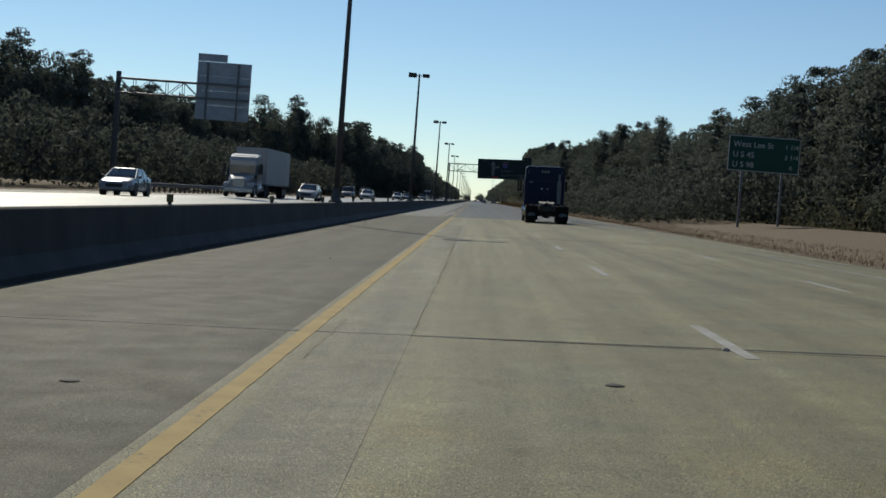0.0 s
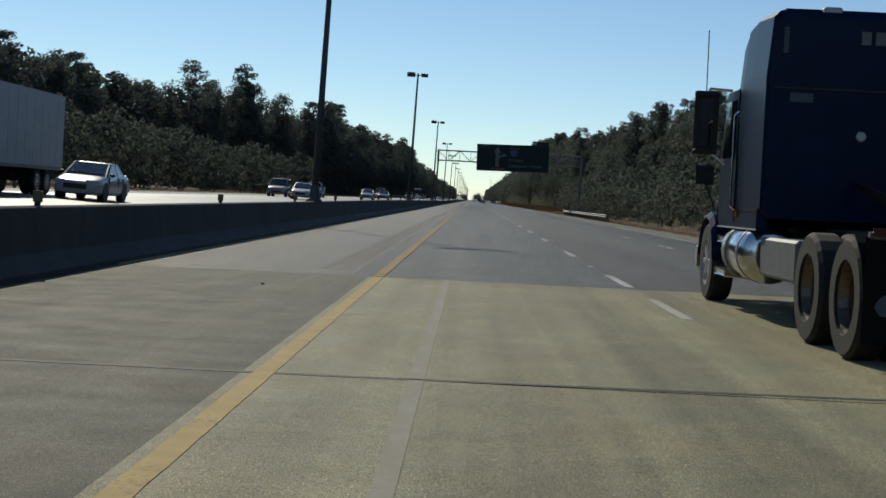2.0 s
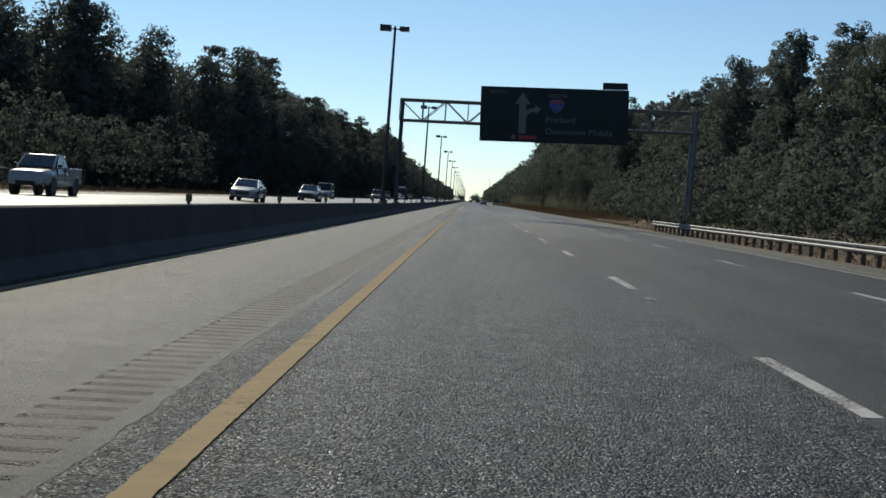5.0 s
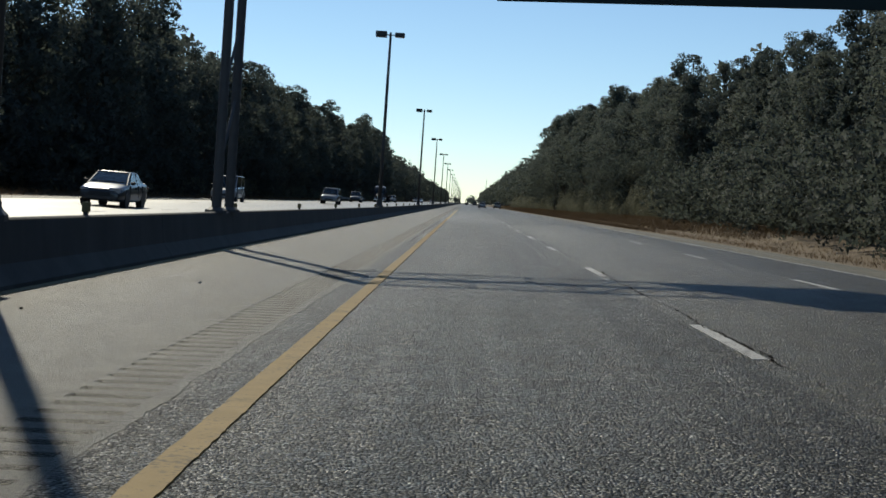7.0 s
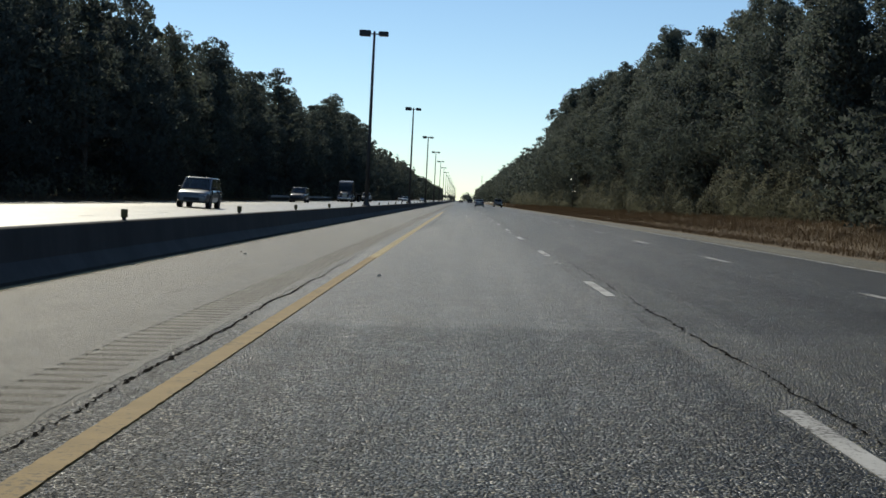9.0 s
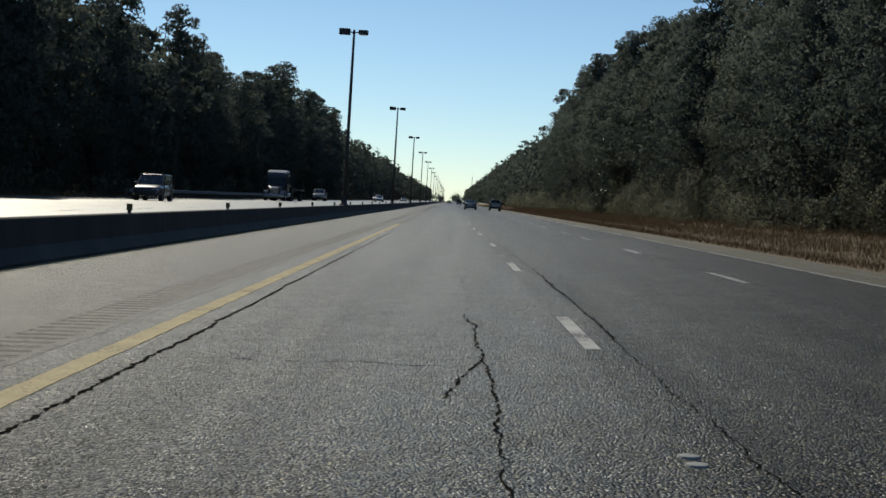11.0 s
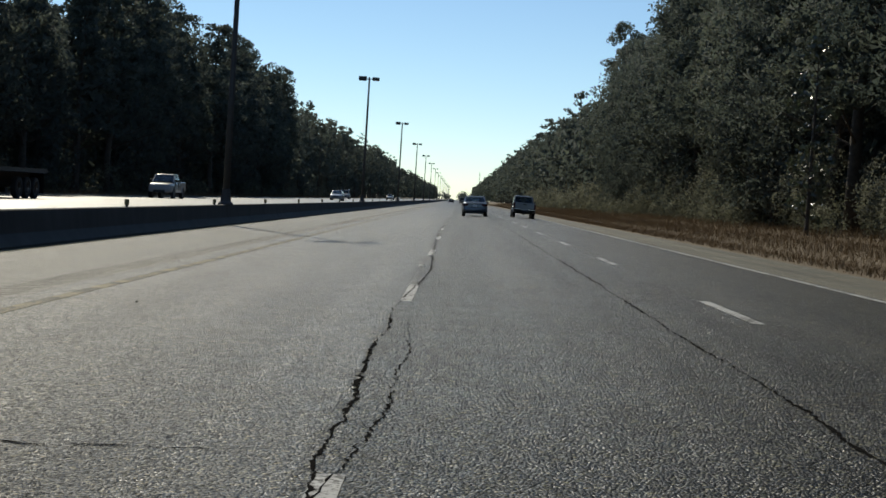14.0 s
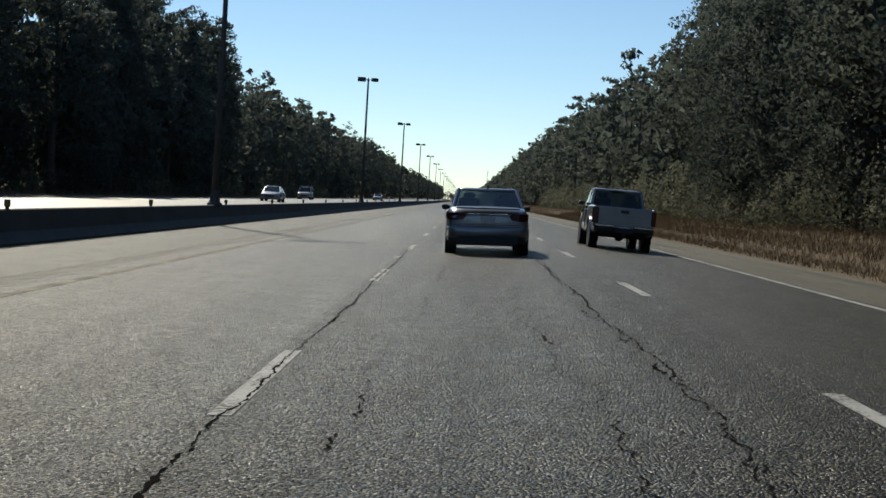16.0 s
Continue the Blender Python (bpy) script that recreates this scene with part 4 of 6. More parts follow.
def car(name, label, category, paint, length=4.85, half=0.91, height=1.45, tops=None, belt=0.92, cabin=(-1.75, 1.25), roof=(-0.95, 0.25), tilt_in=0.74, low=0.2, r=0.335, axle=(-1.36, 1.42), group="", bed=None, tail_colour=M_REDLAMP, rim=M_RIM):
    """A road car facing +y with its middle at the origin: body, cabin, panes, lamps, bumpers, mirrors, wheels."""
    c = thing(name, label, category, group)
    L = length / 2
    tops = tops or ((0, 0.86), (0.03, 0.98), (0.10, 1.05), (0.22, 1.03), (0.66, 0.98), (0.80, 0.92), (0.93, 0.80), (0.985, 0.70), (1, 0.58))
    part("body", shell(length, half, tops, low), paint, c, smooth=True, soft=1)
    y0, y1, t0, t1, w0, w1 = cabin[0], cabin[1], roof[0], roof[1], half * 0.90, half * tilt_in
    zb, zt = belt, height
    mid = 0.6
    lerp = lambda a, d, q: a + (d - a) * q
    deck = max(zb, float(np.interp(0.5, [p for p, _ in tops], [h for _, h in tops]))) + 0.03
    part("cabin", Mb().loft([rounded(y0 + 0.03, y1 - 0.03, w0 - 0.02, zb - 0.08, 0.2), rounded(lerp(y0, t0, 0.15), lerp(y1, t1, 0.15), lerp(w0, w1, 0.15) - 0.02, deck, 0.2)]), M_CABIN, c)
    for sx in (-0.40, 0.40):
        for ys in ((t0 + t1) / 2 + 0.10, t0 + 0.28):
            seat = part("seat", Mb().box(sx - 0.24, ys - 0.07, deck - 0.05, sx + 0.24, ys + 0.07, deck + (zt - deck) * 0.45, 0.05), M_CABIN, c)
            part("headrest", Mb().box(sx - 0.13, ys - 0.06, deck + (zt - deck) * 0.45, sx + 0.13, ys + 0.05, deck + (zt - deck) * 0.75, 0.04), M_CABIN, seat)
    part("roof", Mb().loft([rounded(t0 - 0.04, t1 + 0.04, w1 + 0.015, zt - 0.065, 0.18), rounded(t0, t1, w1, zt - 0.025, 0.18), rounded(t0 + 0.14, t1 - 0.14, w1 - 0.14, zt, 0.12)]), paint, c, smooth=True)
    for s in (-1, 1):
        for ya, yb in ((y0 + 0.02, t0 + 0.02), (y1 - 0.02, t1 - 0.02)):
            p0, p1 = Vector((s * (w0 - 0.03), ya, zb - 0.06)), Vector((s * (w1 - 0.03), yb, zt - 0.04))
            part("pillar", Mb().tube(p0, p1, 0.055, 0.04, 6), paint, c)
        ym = (t0 + t1) / 2 - 0.08
        part("pillar", Mb().tube((s * (w0 + 0.008), ym, zb - 0.05), (s * (w1 + 0.0), ym, zt - 0.04), 0.035, 0.03, 6), paint, c)
    b = Mb()
    pane(b, [(-w0 + 0.06, y0, zb), (w0 - 0.06, y0, zb), (w1 - 0.03, t0, zt - 0.07), (-w1 + 0.03, t0, zt - 0.07)])
    part("rear_window", b, M_GLASS, c, "dark tinted rear window")
    b = Mb()
    pane(b, [(-w0 + 0.06, y1, zb), (w0 - 0.06, y1, zb), (w1 - 0.03, t1, zt - 0.07), (-w1 + 0.03, t1, zt - 0.07)])
    part("windscreen", b, M_GLASS, c)
    ym = (t0 + t1) / 2 - 0.08
    for s in (-1, 1):
        for ya, yb, yc, yd in ((y0 + 0.22, ym - 0.05, ym - 0.05, t0 + 0.1), (ym + 0.05, y1 - 0.26, t1 - 0.1, ym + 0.05)):
            b = Mb()
            pane(b, [(s * (w0 + 0.004), ya, zb), (s * (w0 + 0.004), yb, zb), (s * (w1 + 0.004), yc, zt - 0.08), (s * (w1 + 0.004), yd, zt - 0.06)], 0.010, 0.0)
            part("side_window", b, M_GLASS, c)
        part("mirror", Mb().loft([[(s * (half - 0.06 + dx), y1 - 0.36 + dy, zb + 0.075 + r * math.sin(a) + 0.03 * dx) for a, dy in [(2 * math.pi * i / 10, 0.07 * math.cos(2 * math.pi * i / 10)) for i in range(10)]] for dx, r in ((0.0, 0.025), (0.04, 0.05), (0.10, 0.068), (0.17, 0.066), (0.20, 0.035))]), M_BLACK, c, smooth=True)
        for ya in (ym - 0.55, ym + 0.35):
            part("door_handle", Mb().box(s * (half - 0.035), ya, zb - 0.14, s * (half + 0.012), ya + 0.17, zb - 0.105, 0.008), M_CHROME if paint != P_DARK else M_BLACK, c)
        b = Mb()
        for ya in (ym, y1 - 0.28, y0 + 0.62):
            b.box(s * (half - 0.05), ya - 0.006, low + 0.2, s * (half + 0.002), ya + 0.006, zb - 0.02)
        part("door_gap", b, M_BLACK, c)
    zl = float(np.interp(0.03, [p for p, _ in tops], [h for _, h in tops])) - 0.17
    for s in (-1, 1):
        if bed is None:
            lens = lambda d: [(s * half * fx, -L + fy + d, zl + fz) for fx, fz, fy in ((0.50, 0.035, -0.015), (0.56, -0.045, -0.015), (0.74, -0.075, 0.0), (0.90, -0.07, 0.06), (0.93, 0.01, 0.08), (0.91, 0.085, 0.08), (0.74, 0.095, 0.02), (0.56, 0.085, -0.005))]
            b = Mb().loft([lens(-0.022), lens(0.10)])
            b.loft([[(s * half * (0.955 - 0.03 * i), -L + 0.06 + 0.09 * i + d, zl + z) for z, d in ((-0.06, 0.0), (-0.06, 0.12), (0.075, 0.16), (0.085, 0.02))] for i in (0, 1)])
        else:
            b = Mb().box(s * (half - 0.13), -L - 0.02, bed[2] - 0.46, s * (half + 0.004), -L + 0.10, bed[2] - 0.06, 0.02)
        part("tail_lamp", b, tail_colour, c, "dark red tail lamp")
        part("headlamp", Mb().box(s * half * 0.46, L - 0.34, 0.60, s * half * 0.86, L - 0.05, 0.74, 0.04), M_CLEARLAMP, c, "clear headlamp")
    if bed is None:
        ring = lambda y, w, z0, z1: [(-w, y, z0 + 0.05), (-w, y, z1 - 0.04), (-w * 0.94, y, z1), (w * 0.94, y, z1), (w, y, z1 - 0.04), (w, y, z0 + 0.05), (w * 0.9, y, z0), (-w * 0.9, y, z0)]
        part("rear_bumper", Mb().loft([ring(-L - 0.05, half * 0.76, low + 0.22, low + 0.38), ring(-L - 0.01, half * 0.88, low + 0.16, low + 0.42), ring(-L + 0.25, half * 0.985, low + 0.14, low + 0.42)]), paint, c, smooth=True)
        part("lower_bumper", Mb().loft([ring(-L - 0.035, half * 0.72, low + 0.02, low + 0.22), ring(-L + 0.2, half * 0.92, low + 0.0, low + 0.22)]), M_BLACK, c, "black plastic lower bumper")
        part("boot_lip", Mb().loft([[(x, -L + y, zl + 0.17 + z) for y, z in ((-0.05, 0.035), (0.02, 0.005), (0.14, 0.02), (0.02, 0.05))] for x in (-half * 0.74, 0.0, half * 0.74)]), paint, c)
        part("trim_strip", Mb().box(-half * 0.48, -L - 0.03, zl + 0.065, half * 0.48, -L + 0.01, zl + 0.085, 0.004), M_CHROME, c, "thin bright trim over the plate")
        part("boot_gap", Mb().box(-half * 0.72, -L - 0.018, zl - 0.16, half * 0.72, -L + 0.05, zl - 0.150), M_BLACK, c)
        for sx in (-0.52, 0.52):
            part("exhaust_tip", Mb().tube((sx, -L - 0.045, low + 0.06), (sx, -L + 0.12, low + 0.06), 0.038, n=12), M_CHASSIS, c)
        part("roof_fin", Mb().loft([[(x, t0 + 0.12 + y, zt - 0.02 + z) for y, z in ((-0.1, 0.0), (0.06, 0.0), (-0.07, 0.075))] for x in (-0.02, 0.02)]), M_BLACK, c)
    else:
        bump = part("rear_bumper", Mb().box(-half * 0.95, -L - 0.14, low + 0.13, -half * 0.30, -L + 0.1, low + 0.33, 0.035).box(half * 0.30, -L - 0.14, low + 0.13, half * 0.95, -L + 0.1, low + 0.33, 0.035).box(-half * 0.31, -L - 0.12, low + 0.09, half * 0.31, -L + 0.1, low + 0.26, 0.02), M_CHASSIS, c, "dark steel step bumper")
        part("tow_hitch", Mb().box(-0.05, -L - 0.22, low + 0.02, 0.05, -L, low + 0.10, 0.01), M_BLACK, bump)
        part("bumper_trim", Mb().box(-half * 0.93, -L - 0.15, low + 0.27, -half * 0.33, -L - 0.13, low + 0.32, 0.006).box(half * 0.33, -L - 0.15, low + 0.27, half * 0.93, -L - 0.13, low + 0.32, 0.006), M_CHROME, bump, "bright bumper edge")
        for sx in (-1, 1):
            part("fender_flare", Mb().loft([[(sx * (half - 0.02 + out), axle[0] + rr * math.cos(a), r + rr * math.sin(a)) for out, rr in ((0.0, r * 1.16), (0.055, r * 1.18), (0.05, r * 1.30), (0.0, r * 1.36))] for a in [math.pi * (0.02 + 0.96 * i / 10) for i in range(11)]]), paint, c)
            part("mud_flap", Mb().box(sx * (half - 0.24), axle[0] - r - 0.16, 0.22, sx * (half - 0.01), axle[0] - r - 0.14, 0.55, 0.006), M_FLAP, c)
        part("rear_axle", Mb().tube((-half + 0.2, axle[0], r), (half - 0.2, axle[0], r), 0.05, n=10).spin((0, axle[0] - 0.14, r), (0, 1, 0), [(0, 0.06), (0.06, 0.14), (0.22, 0.14), (0.28, 0.06)], 12), M_CHASSIS, c)
    part("rear_valance", Mb().box(-half * 0.74, -L + 0.0, low + 0.05, half * 0.74, -L + 0.3, low + 0.14, 0.03), M_BLACK, c)
    part("grille", Mb().box(-half * 0.5, L - 0.16, 0.40, half * 0.5, L + 0.012, 0.62, 0.04), M_BLACK, c)
    part("number_plate", Mb().box(-0.155, -L - 0.040, zl - 0.12, 0.155, -L - 0.015, zl + 0.03, 0.004), M_PLATE, c, "plain number plate")
    part("underbody", Mb().box(-half * 0.84, -L + 0.3, low + 0.02, half * 0.84, L - 0.3, low + 0.14), M_BLACK, c)
    for y in axle:
        for s in (-1, 1):
            b = Mb().spin((s * (half - 0.24), y, r + 0.01), (s, 0, 0), [(0, r * 1.13), (0.2435, r * 1.13)], 24)
            part("wheel_arch", b, M_BLACK, c)
            wheel(c, s * (half - 0.105), y, r, 0.215, rim_material=rim)
    if bed is not None:
        yb0, yb1, zd = bed
        b = Mb()
        b.box(-half + 0.01, yb0, low + 0.2, -half + 0.11, yb1, zd, 0.035).box(half - 0.11, yb0, low + 0.2, half - 0.01, yb1, zd, 0.035)
        part("bed_side", b, paint, c)
        part("tailgate", Mb().box(-half + 0.10, yb0 - 0.02, zd - 0.58, half - 0.10, yb0 + 0.05, zd - 0.005, 0.03), paint, c, "silver tailgate")
        part("tailgate_ridge", Mb().box(-half + 0.16, yb0 - 0.03, zd - 0.24, half - 0.16, yb0 - 0.012, zd - 0.215, 0.006).box(-half + 0.16, yb0 - 0.03, zd - 0.52, half - 0.16, yb0 - 0.012, zd - 0.495, 0.006), paint, c)
        part("third_lamp", Mb().box(-0.14, cabin[0] - 0.06 + 0.24, height - 0.08, 0.14, cabin[0] + 0.22, height - 0.045, 0.006), M_REDLAMP, c)
        part("tailgate_handle", Mb().box(-0.12, yb0 - 0.034, zd - 0.17, 0.12, yb0 - 0.015, zd - 0.08, 0.008), M_BLACK, c)
    return c


SEDAN = dict(length=4.85, half=0.91, height=1.45)
PICKUP = dict(length=5.35, half=0.88, height=1.75, belt=1.20, tops=((0, 0.72), (0.012, 0.80), (0.05, 0.82), (0.36, 0.82), (0.40, 1.22), (0.70, 1.20), (0.73, 1.14), (0.95, 1.06), (0.985, 0.98), (1, 0.70)),
              cabin=(-0.66, 1.42), roof=(-0.40, 0.66), tilt_in=0.80, low=0.38, r=0.385, axle=(-1.62, 1.62), bed=(-2.66, -0.62, 1.22))
SUV = dict(length=4.8, half=0.93, height=1.74, belt=1.06, tops=((0, 0.92), (0.02, 1.06), (0.05, 1.10), (0.6, 1.08), (0.74, 1.05), (0.93, 0.95), (0.985, 0.84), (1, 0.62)),
           cabin=(-2.3, 1.25), roof=(-2.0, 0.40), tilt_in=0.80, low=0.28, r=0.365, axle=(-1.4, 1.42))
VAN = dict(length=5.2, half=0.97, height=1.98, belt=1.14, tops=((0, 1.0), (0.015, 1.16), (0.04, 1.18), (0.7, 1.16), (0.8, 1.06), (0.93, 0.96), (0.985, 0.86), (1, 0.62)),
           cabin=(-2.5, 1.65), roof=(-2.38, 0.85), tilt_in=0.87, low=0.26, r=0.35, axle=(-1.55, 1.62))


def place(ob, x, y, oncoming=False):
    tilt = math.degrees(math.atan((surface(x + 0.8) - surface(x - 0.8)) / 1.6))
    ob.matrix_basis = pose(x, y, surface(x), 0, tilt if oncoming else -tilt, 180 if oncoming else 0)
    return ob


def tractor(label, paint, name="truck_tractor"):
    """A conventional sleeper tractor unit facing +y; y = 0 is its rearmost axle."""
    c = thing(name, label, "truck")
    for s in (-1, 1):
        for y in (0.0, 1.32):
            wheel(c, s * 1.07, y, 0.51, 0.27, 8, M_HUB, dual=True)
            wheel(c, s * 0.76, y, 0.51, 0.27, 8, M_STEEL)
        wheel(c, s * 1.04, 7.0, 0.51, 0.29, 8)
        part("frame_rail", Mb().box(s * 0.38, -0.85, 0.74, s * 0.47, 7.2, 1.0, 0.012), M_CHASSIS, c)
        flap = part("mud_flap", Mb().box(s * 0.54, -0.70, 0.20, s * 1.23, -0.675, 1.02, 0.008), M_FLAP, c)
        mark = [(0.24 * math.cos(a), 0.14 * math.sin(a)) for a in [math.pi * i / 10 for i in range(11)]] + [(-0.20, -0.06), (-0.02, -0.09), (0.06, -0.03), (0.22, -0.05)]
        part("flap_mark", Mb().loft([[(s * 0.91 + mx, yy, 0.48 + mz) for mx, mz in mark] for yy in (-0.706, -0.698)]), M_FLAPMARK, flap, "dull blue half-round mark")
        for i in range(4):
            part("reflective_strip", Mb().box(s * 0.885 - 0.32 + 0.16 * i + 0.005, -0.735, 1.03, s * 0.885 - 0.16 + 0.16 * i - 0.005, -0.715, 1.10), M_LEGEND if i % 2 else M_REDLAMP, c)
        part("tyre_guard", Mb().loft([[(s * x, y + 0.60 * math.cos(a), 0.51 + 0.60 * math.sin(a)) for x in (0.62, 1.22)] + [(s * x, y + 0.585 * math.cos(a), 0.51 + 0.585 * math.sin(a)) for x in (1.22, 0.62)] for y, a in [(0.0, math.pi * (0.98 - 0.33 * i / 5)) for i in range(6)]]), M_FLAP, c)
        b = Mb().tube((s * 0.45, -0.69, 1.0), (s * 1.22, -0.69, 1.04), 0.03, n=8)
        part("flap_hanger", b, M_STEEL, c)
        arc = lambda y, r: [(y + r * math.cos(a), 0.51 + r * math.sin(a)) for a in [math.pi * (0.62 + 0.38 * i / 6) for i in range(7)]]
        tank = Mb().spin((s * 0.98, 3.0, 0.72), (0, 1, 0), [(0, 0.16), (0.02, 0.3), (0.06, 0.33), (1.5, 0.33), (1.54, 0.3), (1.56, 0.16)], 22)
        tk = part("fuel_tank", tank, M_CHROME, c, "polished round fuel tank", smooth=True)
        for y in (3.3, 4.2):
            part("tank_strap", Mb().spin((s * 0.98, y, 0.72), (0, 1, 0), [(0, 0.338), (0.09, 0.338)], 22), M_STEEL, tk)
        part("cab_step", Mb().box(s * 0.82, 4.65, 0.40, s * 1.22, 5.5, 0.47, 0.015).box(s * 0.9, 4.7, 0.80, s * 1.2, 5.5, 0.87, 0.015).box(s * 0.95, 4.68, 0.45, s * 1.0, 4.74, 0.9).box(s * 0.95, 5.42, 0.45, s * 1.0, 5.48, 0.9), M_CHROME, c, "polished step plate")
        fen = []
        for i in range(9):
            a = math.pi * (0.06 + 0.9 * i / 8)
            y, z = 6.6 + 0.68 * math.cos(a), 0.56 + 0.62 * math.sin(a)
            fen.append([(s * 0.62, y, z), (s * 1.15, y, z - 0.01), (s * 1.21, y, z - 0.09), (s * 1.17, y - 0.04 * math.cos(a), z - 0.10), (s * 0.62, y - 0.05 * math.cos(a), z - 0.08)])
        part("front_fender", Mb().loft(fen), paint, c, smooth=False)
        part("headlamp", Mb().box(s * 0.70, 7.28, 0.84, s * 1.06, 7.50, 1.06, 0.05), M_CLEARLAMP, c)
        part("mirror_arm", Mb().pipe([(s * 1.16, 5.25, 2.66), (s * 1.42, 5.34, 2.68), (s * 1.45, 5.36, 2.58)], 0.018).pipe([(s * 1.16, 5.25, 1.72), (s * 1.44, 5.36, 1.94)], 0.016), M_CHROME, c)
        mh = part("mirror_housing", Mb().box(s * 1.36, 5.30, 1.92, s * 1.54, 5.44, 2.60, 0.05), M_BLACK, c)
        part("mirror_glass", Mb().box(s * 1.38, 5.292, 1.97, s * 1.52, 5.302, 2.55), M_MIRROR, mh)
        part("hood_mirror", Mb().box(s * 1.15, 6.75, 1.55, s * 1.32, 6.83, 1.74, 0.03).pipe([(s * 1.05, 6.6, 1.05), (s * 1.22, 6.79, 1.56)], 0.012), M_BLACK, c)
        door = part("door", Mb().loft([[(s * xx, y, z) for y, z in ((4.35, 1.05), (5.55, 1.05), (5.55, 1.75), (5.20, 2.62), (4.35, 2.62))] for xx in (1.195, 1.213)]), paint, c)
        part("door_window", Mb().loft([[(s * xx, y, z) for y, z in ((4.46, 1.82), (5.42, 1.82), (5.16, 2.50), (4.46, 2.50))] for xx in (1.214, 1.221)]), M_GLASS, door)
        part("door_handle", Mb().box(s * 1.213, 4.45, 1.42, s * 1.24, 4.62, 1.47, 0.008), M_CHROME, door)
        part("grab_rail", Mb().pipe([(s * 1.215, 4.27, 1.2), (s * 1.27, 4.27, 1.25), (s * 1.27, 4.27, 2.3), (s * 1.215, 4.27, 2.35)], 0.016), M_CHROME, c)
        part("side_marker", Mb().box(s * 1.205, 4.1, 1.12, s * 1.225, 4.2, 1.18), M_AMBER, c)
        part("cab_skirt", Mb().box(s * 1.12, 2.7, 0.98, s * 1.20, 5.6, 1.2, 0.02), paint, c)
        part("antenna", Mb().pipe([(s * 1.46, 5.38, 2.58), (s * 1.47, 5.36, 3.40)], 0.007, 5), M_BLACK, c)
    # sleeper and cab
    rr = lambda y, w, z1, z0=1.12: [(w - 0.06, y, z0), (w, y, z0 + 0.1), (w, y, z1 - 0.7), (w - 0.05, y, z1 - 0.07), (w - 0.12, y, z1), (-w + 0.12, y, z1), (-w + 0.05, y, z1 - 0.07), (-w, y, z1 - 0.7), (-w, y, z0 + 0.1), (-w + 0.06, y, z0)]
    part("sleeper", Mb().loft([rr(2.60, 1.17, 3.30), rr(2.66, 1.20, 3.36), rr(3.6, 1.20, 3.40), rr(4.2, 1.20, 3.34)]), paint, c)
    part("cab", Mb().loft([rr(4.2, 1.19, 3.34), rr(4.7, 1.17, 3.18), rr(5.15, 1.12, 2.86), rr(5.28, 1.10, 2.55), rr(5.62, 1.08, 1.92), rr(5.66, 1.08, 1.80)]), paint, c)
    b = Mb()
    b.loft([[(-0.98, 5.32, 2.50), (0.98, 5.32, 2.50), (1.0, 5.66, 1.88), (-1.0, 5.66, 1.88)], [(-0.98, 5.345, 2.51), (0.98, 5.345, 2.51), (1.0, 5.685, 1.89), (-1.0, 5.685, 1.89)]])
    part("windscreen", b, M_GLASS, c)
    hd = lambda y, w, z1, z0: [(w, y, z0), (w, y, z1 - 0.25), (w - 0.16, y, z1 - 0.04), (w - 0.4, y, z1), (-w + 0.4, y, z1), (-w + 0.16, y, z1 - 0.04), (-w, y, z1 - 0.25), (-w, y, z0)]
    part("hood", Mb().loft([hd(5.6, 1.02, 1.86, 0.9), hd(6.3, 0.92, 1.76, 0.9), hd(7.1, 0.80, 1.60, 0.8), hd(7.5, 0.70, 1.42, 0.75)]), paint, c, smooth=False)
    part("grille", Mb().box(-0.48, 7.47, 0.76, 0.48, 7.56, 1.36, 0.04), M_CHROME, c)
    part("front_bumper", Mb().box(-1.18, 7.45, 0.34, 1.18, 7.72, 0.74, 0.07), M_CHROME, c)
    part("roof_fairing", Mb().loft([[(-1.0, 2.75, 3.36), (1.0, 2.75, 3.36), (1.0, 2.78, 3.40), (-1.0, 2.78, 3.40)], [(-1.05, 3.8, 3.38), (1.05, 3.8, 3.38), (0.98, 3.75, 3.44), (-0.98, 3.75, 3.44)], [(-1.0, 4.4, 3.26), (1.0, 4.4, 3.26), (0.95, 4.4, 3.30), (-0.95, 4.4, 3.30)]]), paint, c)
    # back of the sleeper: name bars, vents, work lamps
    b = Mb().box(-0.22, 2.572, 3.02, -0.12, 2.60, 3.16).box(-0.07, 2.572, 3.02, 0.06, 2.60, 3.16).box(0.11, 2.572, 3.02, 0.24, 2.60, 3.16)
    part("name_bar", b, M_LEGEND, c, "pale lettering reduced to bars")
    for x in (-0.17, 0.17):
        part("work_lamp", Mb().spin((x, 2.60, 2.04), (0, -1, 0), [(0, 0.055), (0.03, 0.055), (0.05, 0.04)], 12), M_SIGNWHITE, c)
    part("vent_plate", Mb().box(-0.95, 2.578, 2.38, -0.70, 2.60, 2.48, 0.006), M_FLAPMARK, c)
    part("rear_seam", Mb().box(-1.12, 2.588, 2.52, 1.12, 2.602, 2.54), M_BLACK, c)
    for x in (-1.02, 1.02):
        part("corner_trim", Mb().box(x - 0.025, 2.575, 2.9, x + 0.025, 2.60, 3.18, turn=None), M_FLAPMARK, c)
    part("beacon", Mb().box(-0.62, 2.66, 3.34, -0.42, 2.86, 3.42, 0.02), M_SIGNWHITE, c)
    for x in (-0.36, 0.36):
        part("frame_bracket", Mb().box(x - 0.09, -0.62, 1.0, x + 0.09, -0.3, 1.12, 0.02), M_GREASY, c, "pale worn bracket on the frame end")
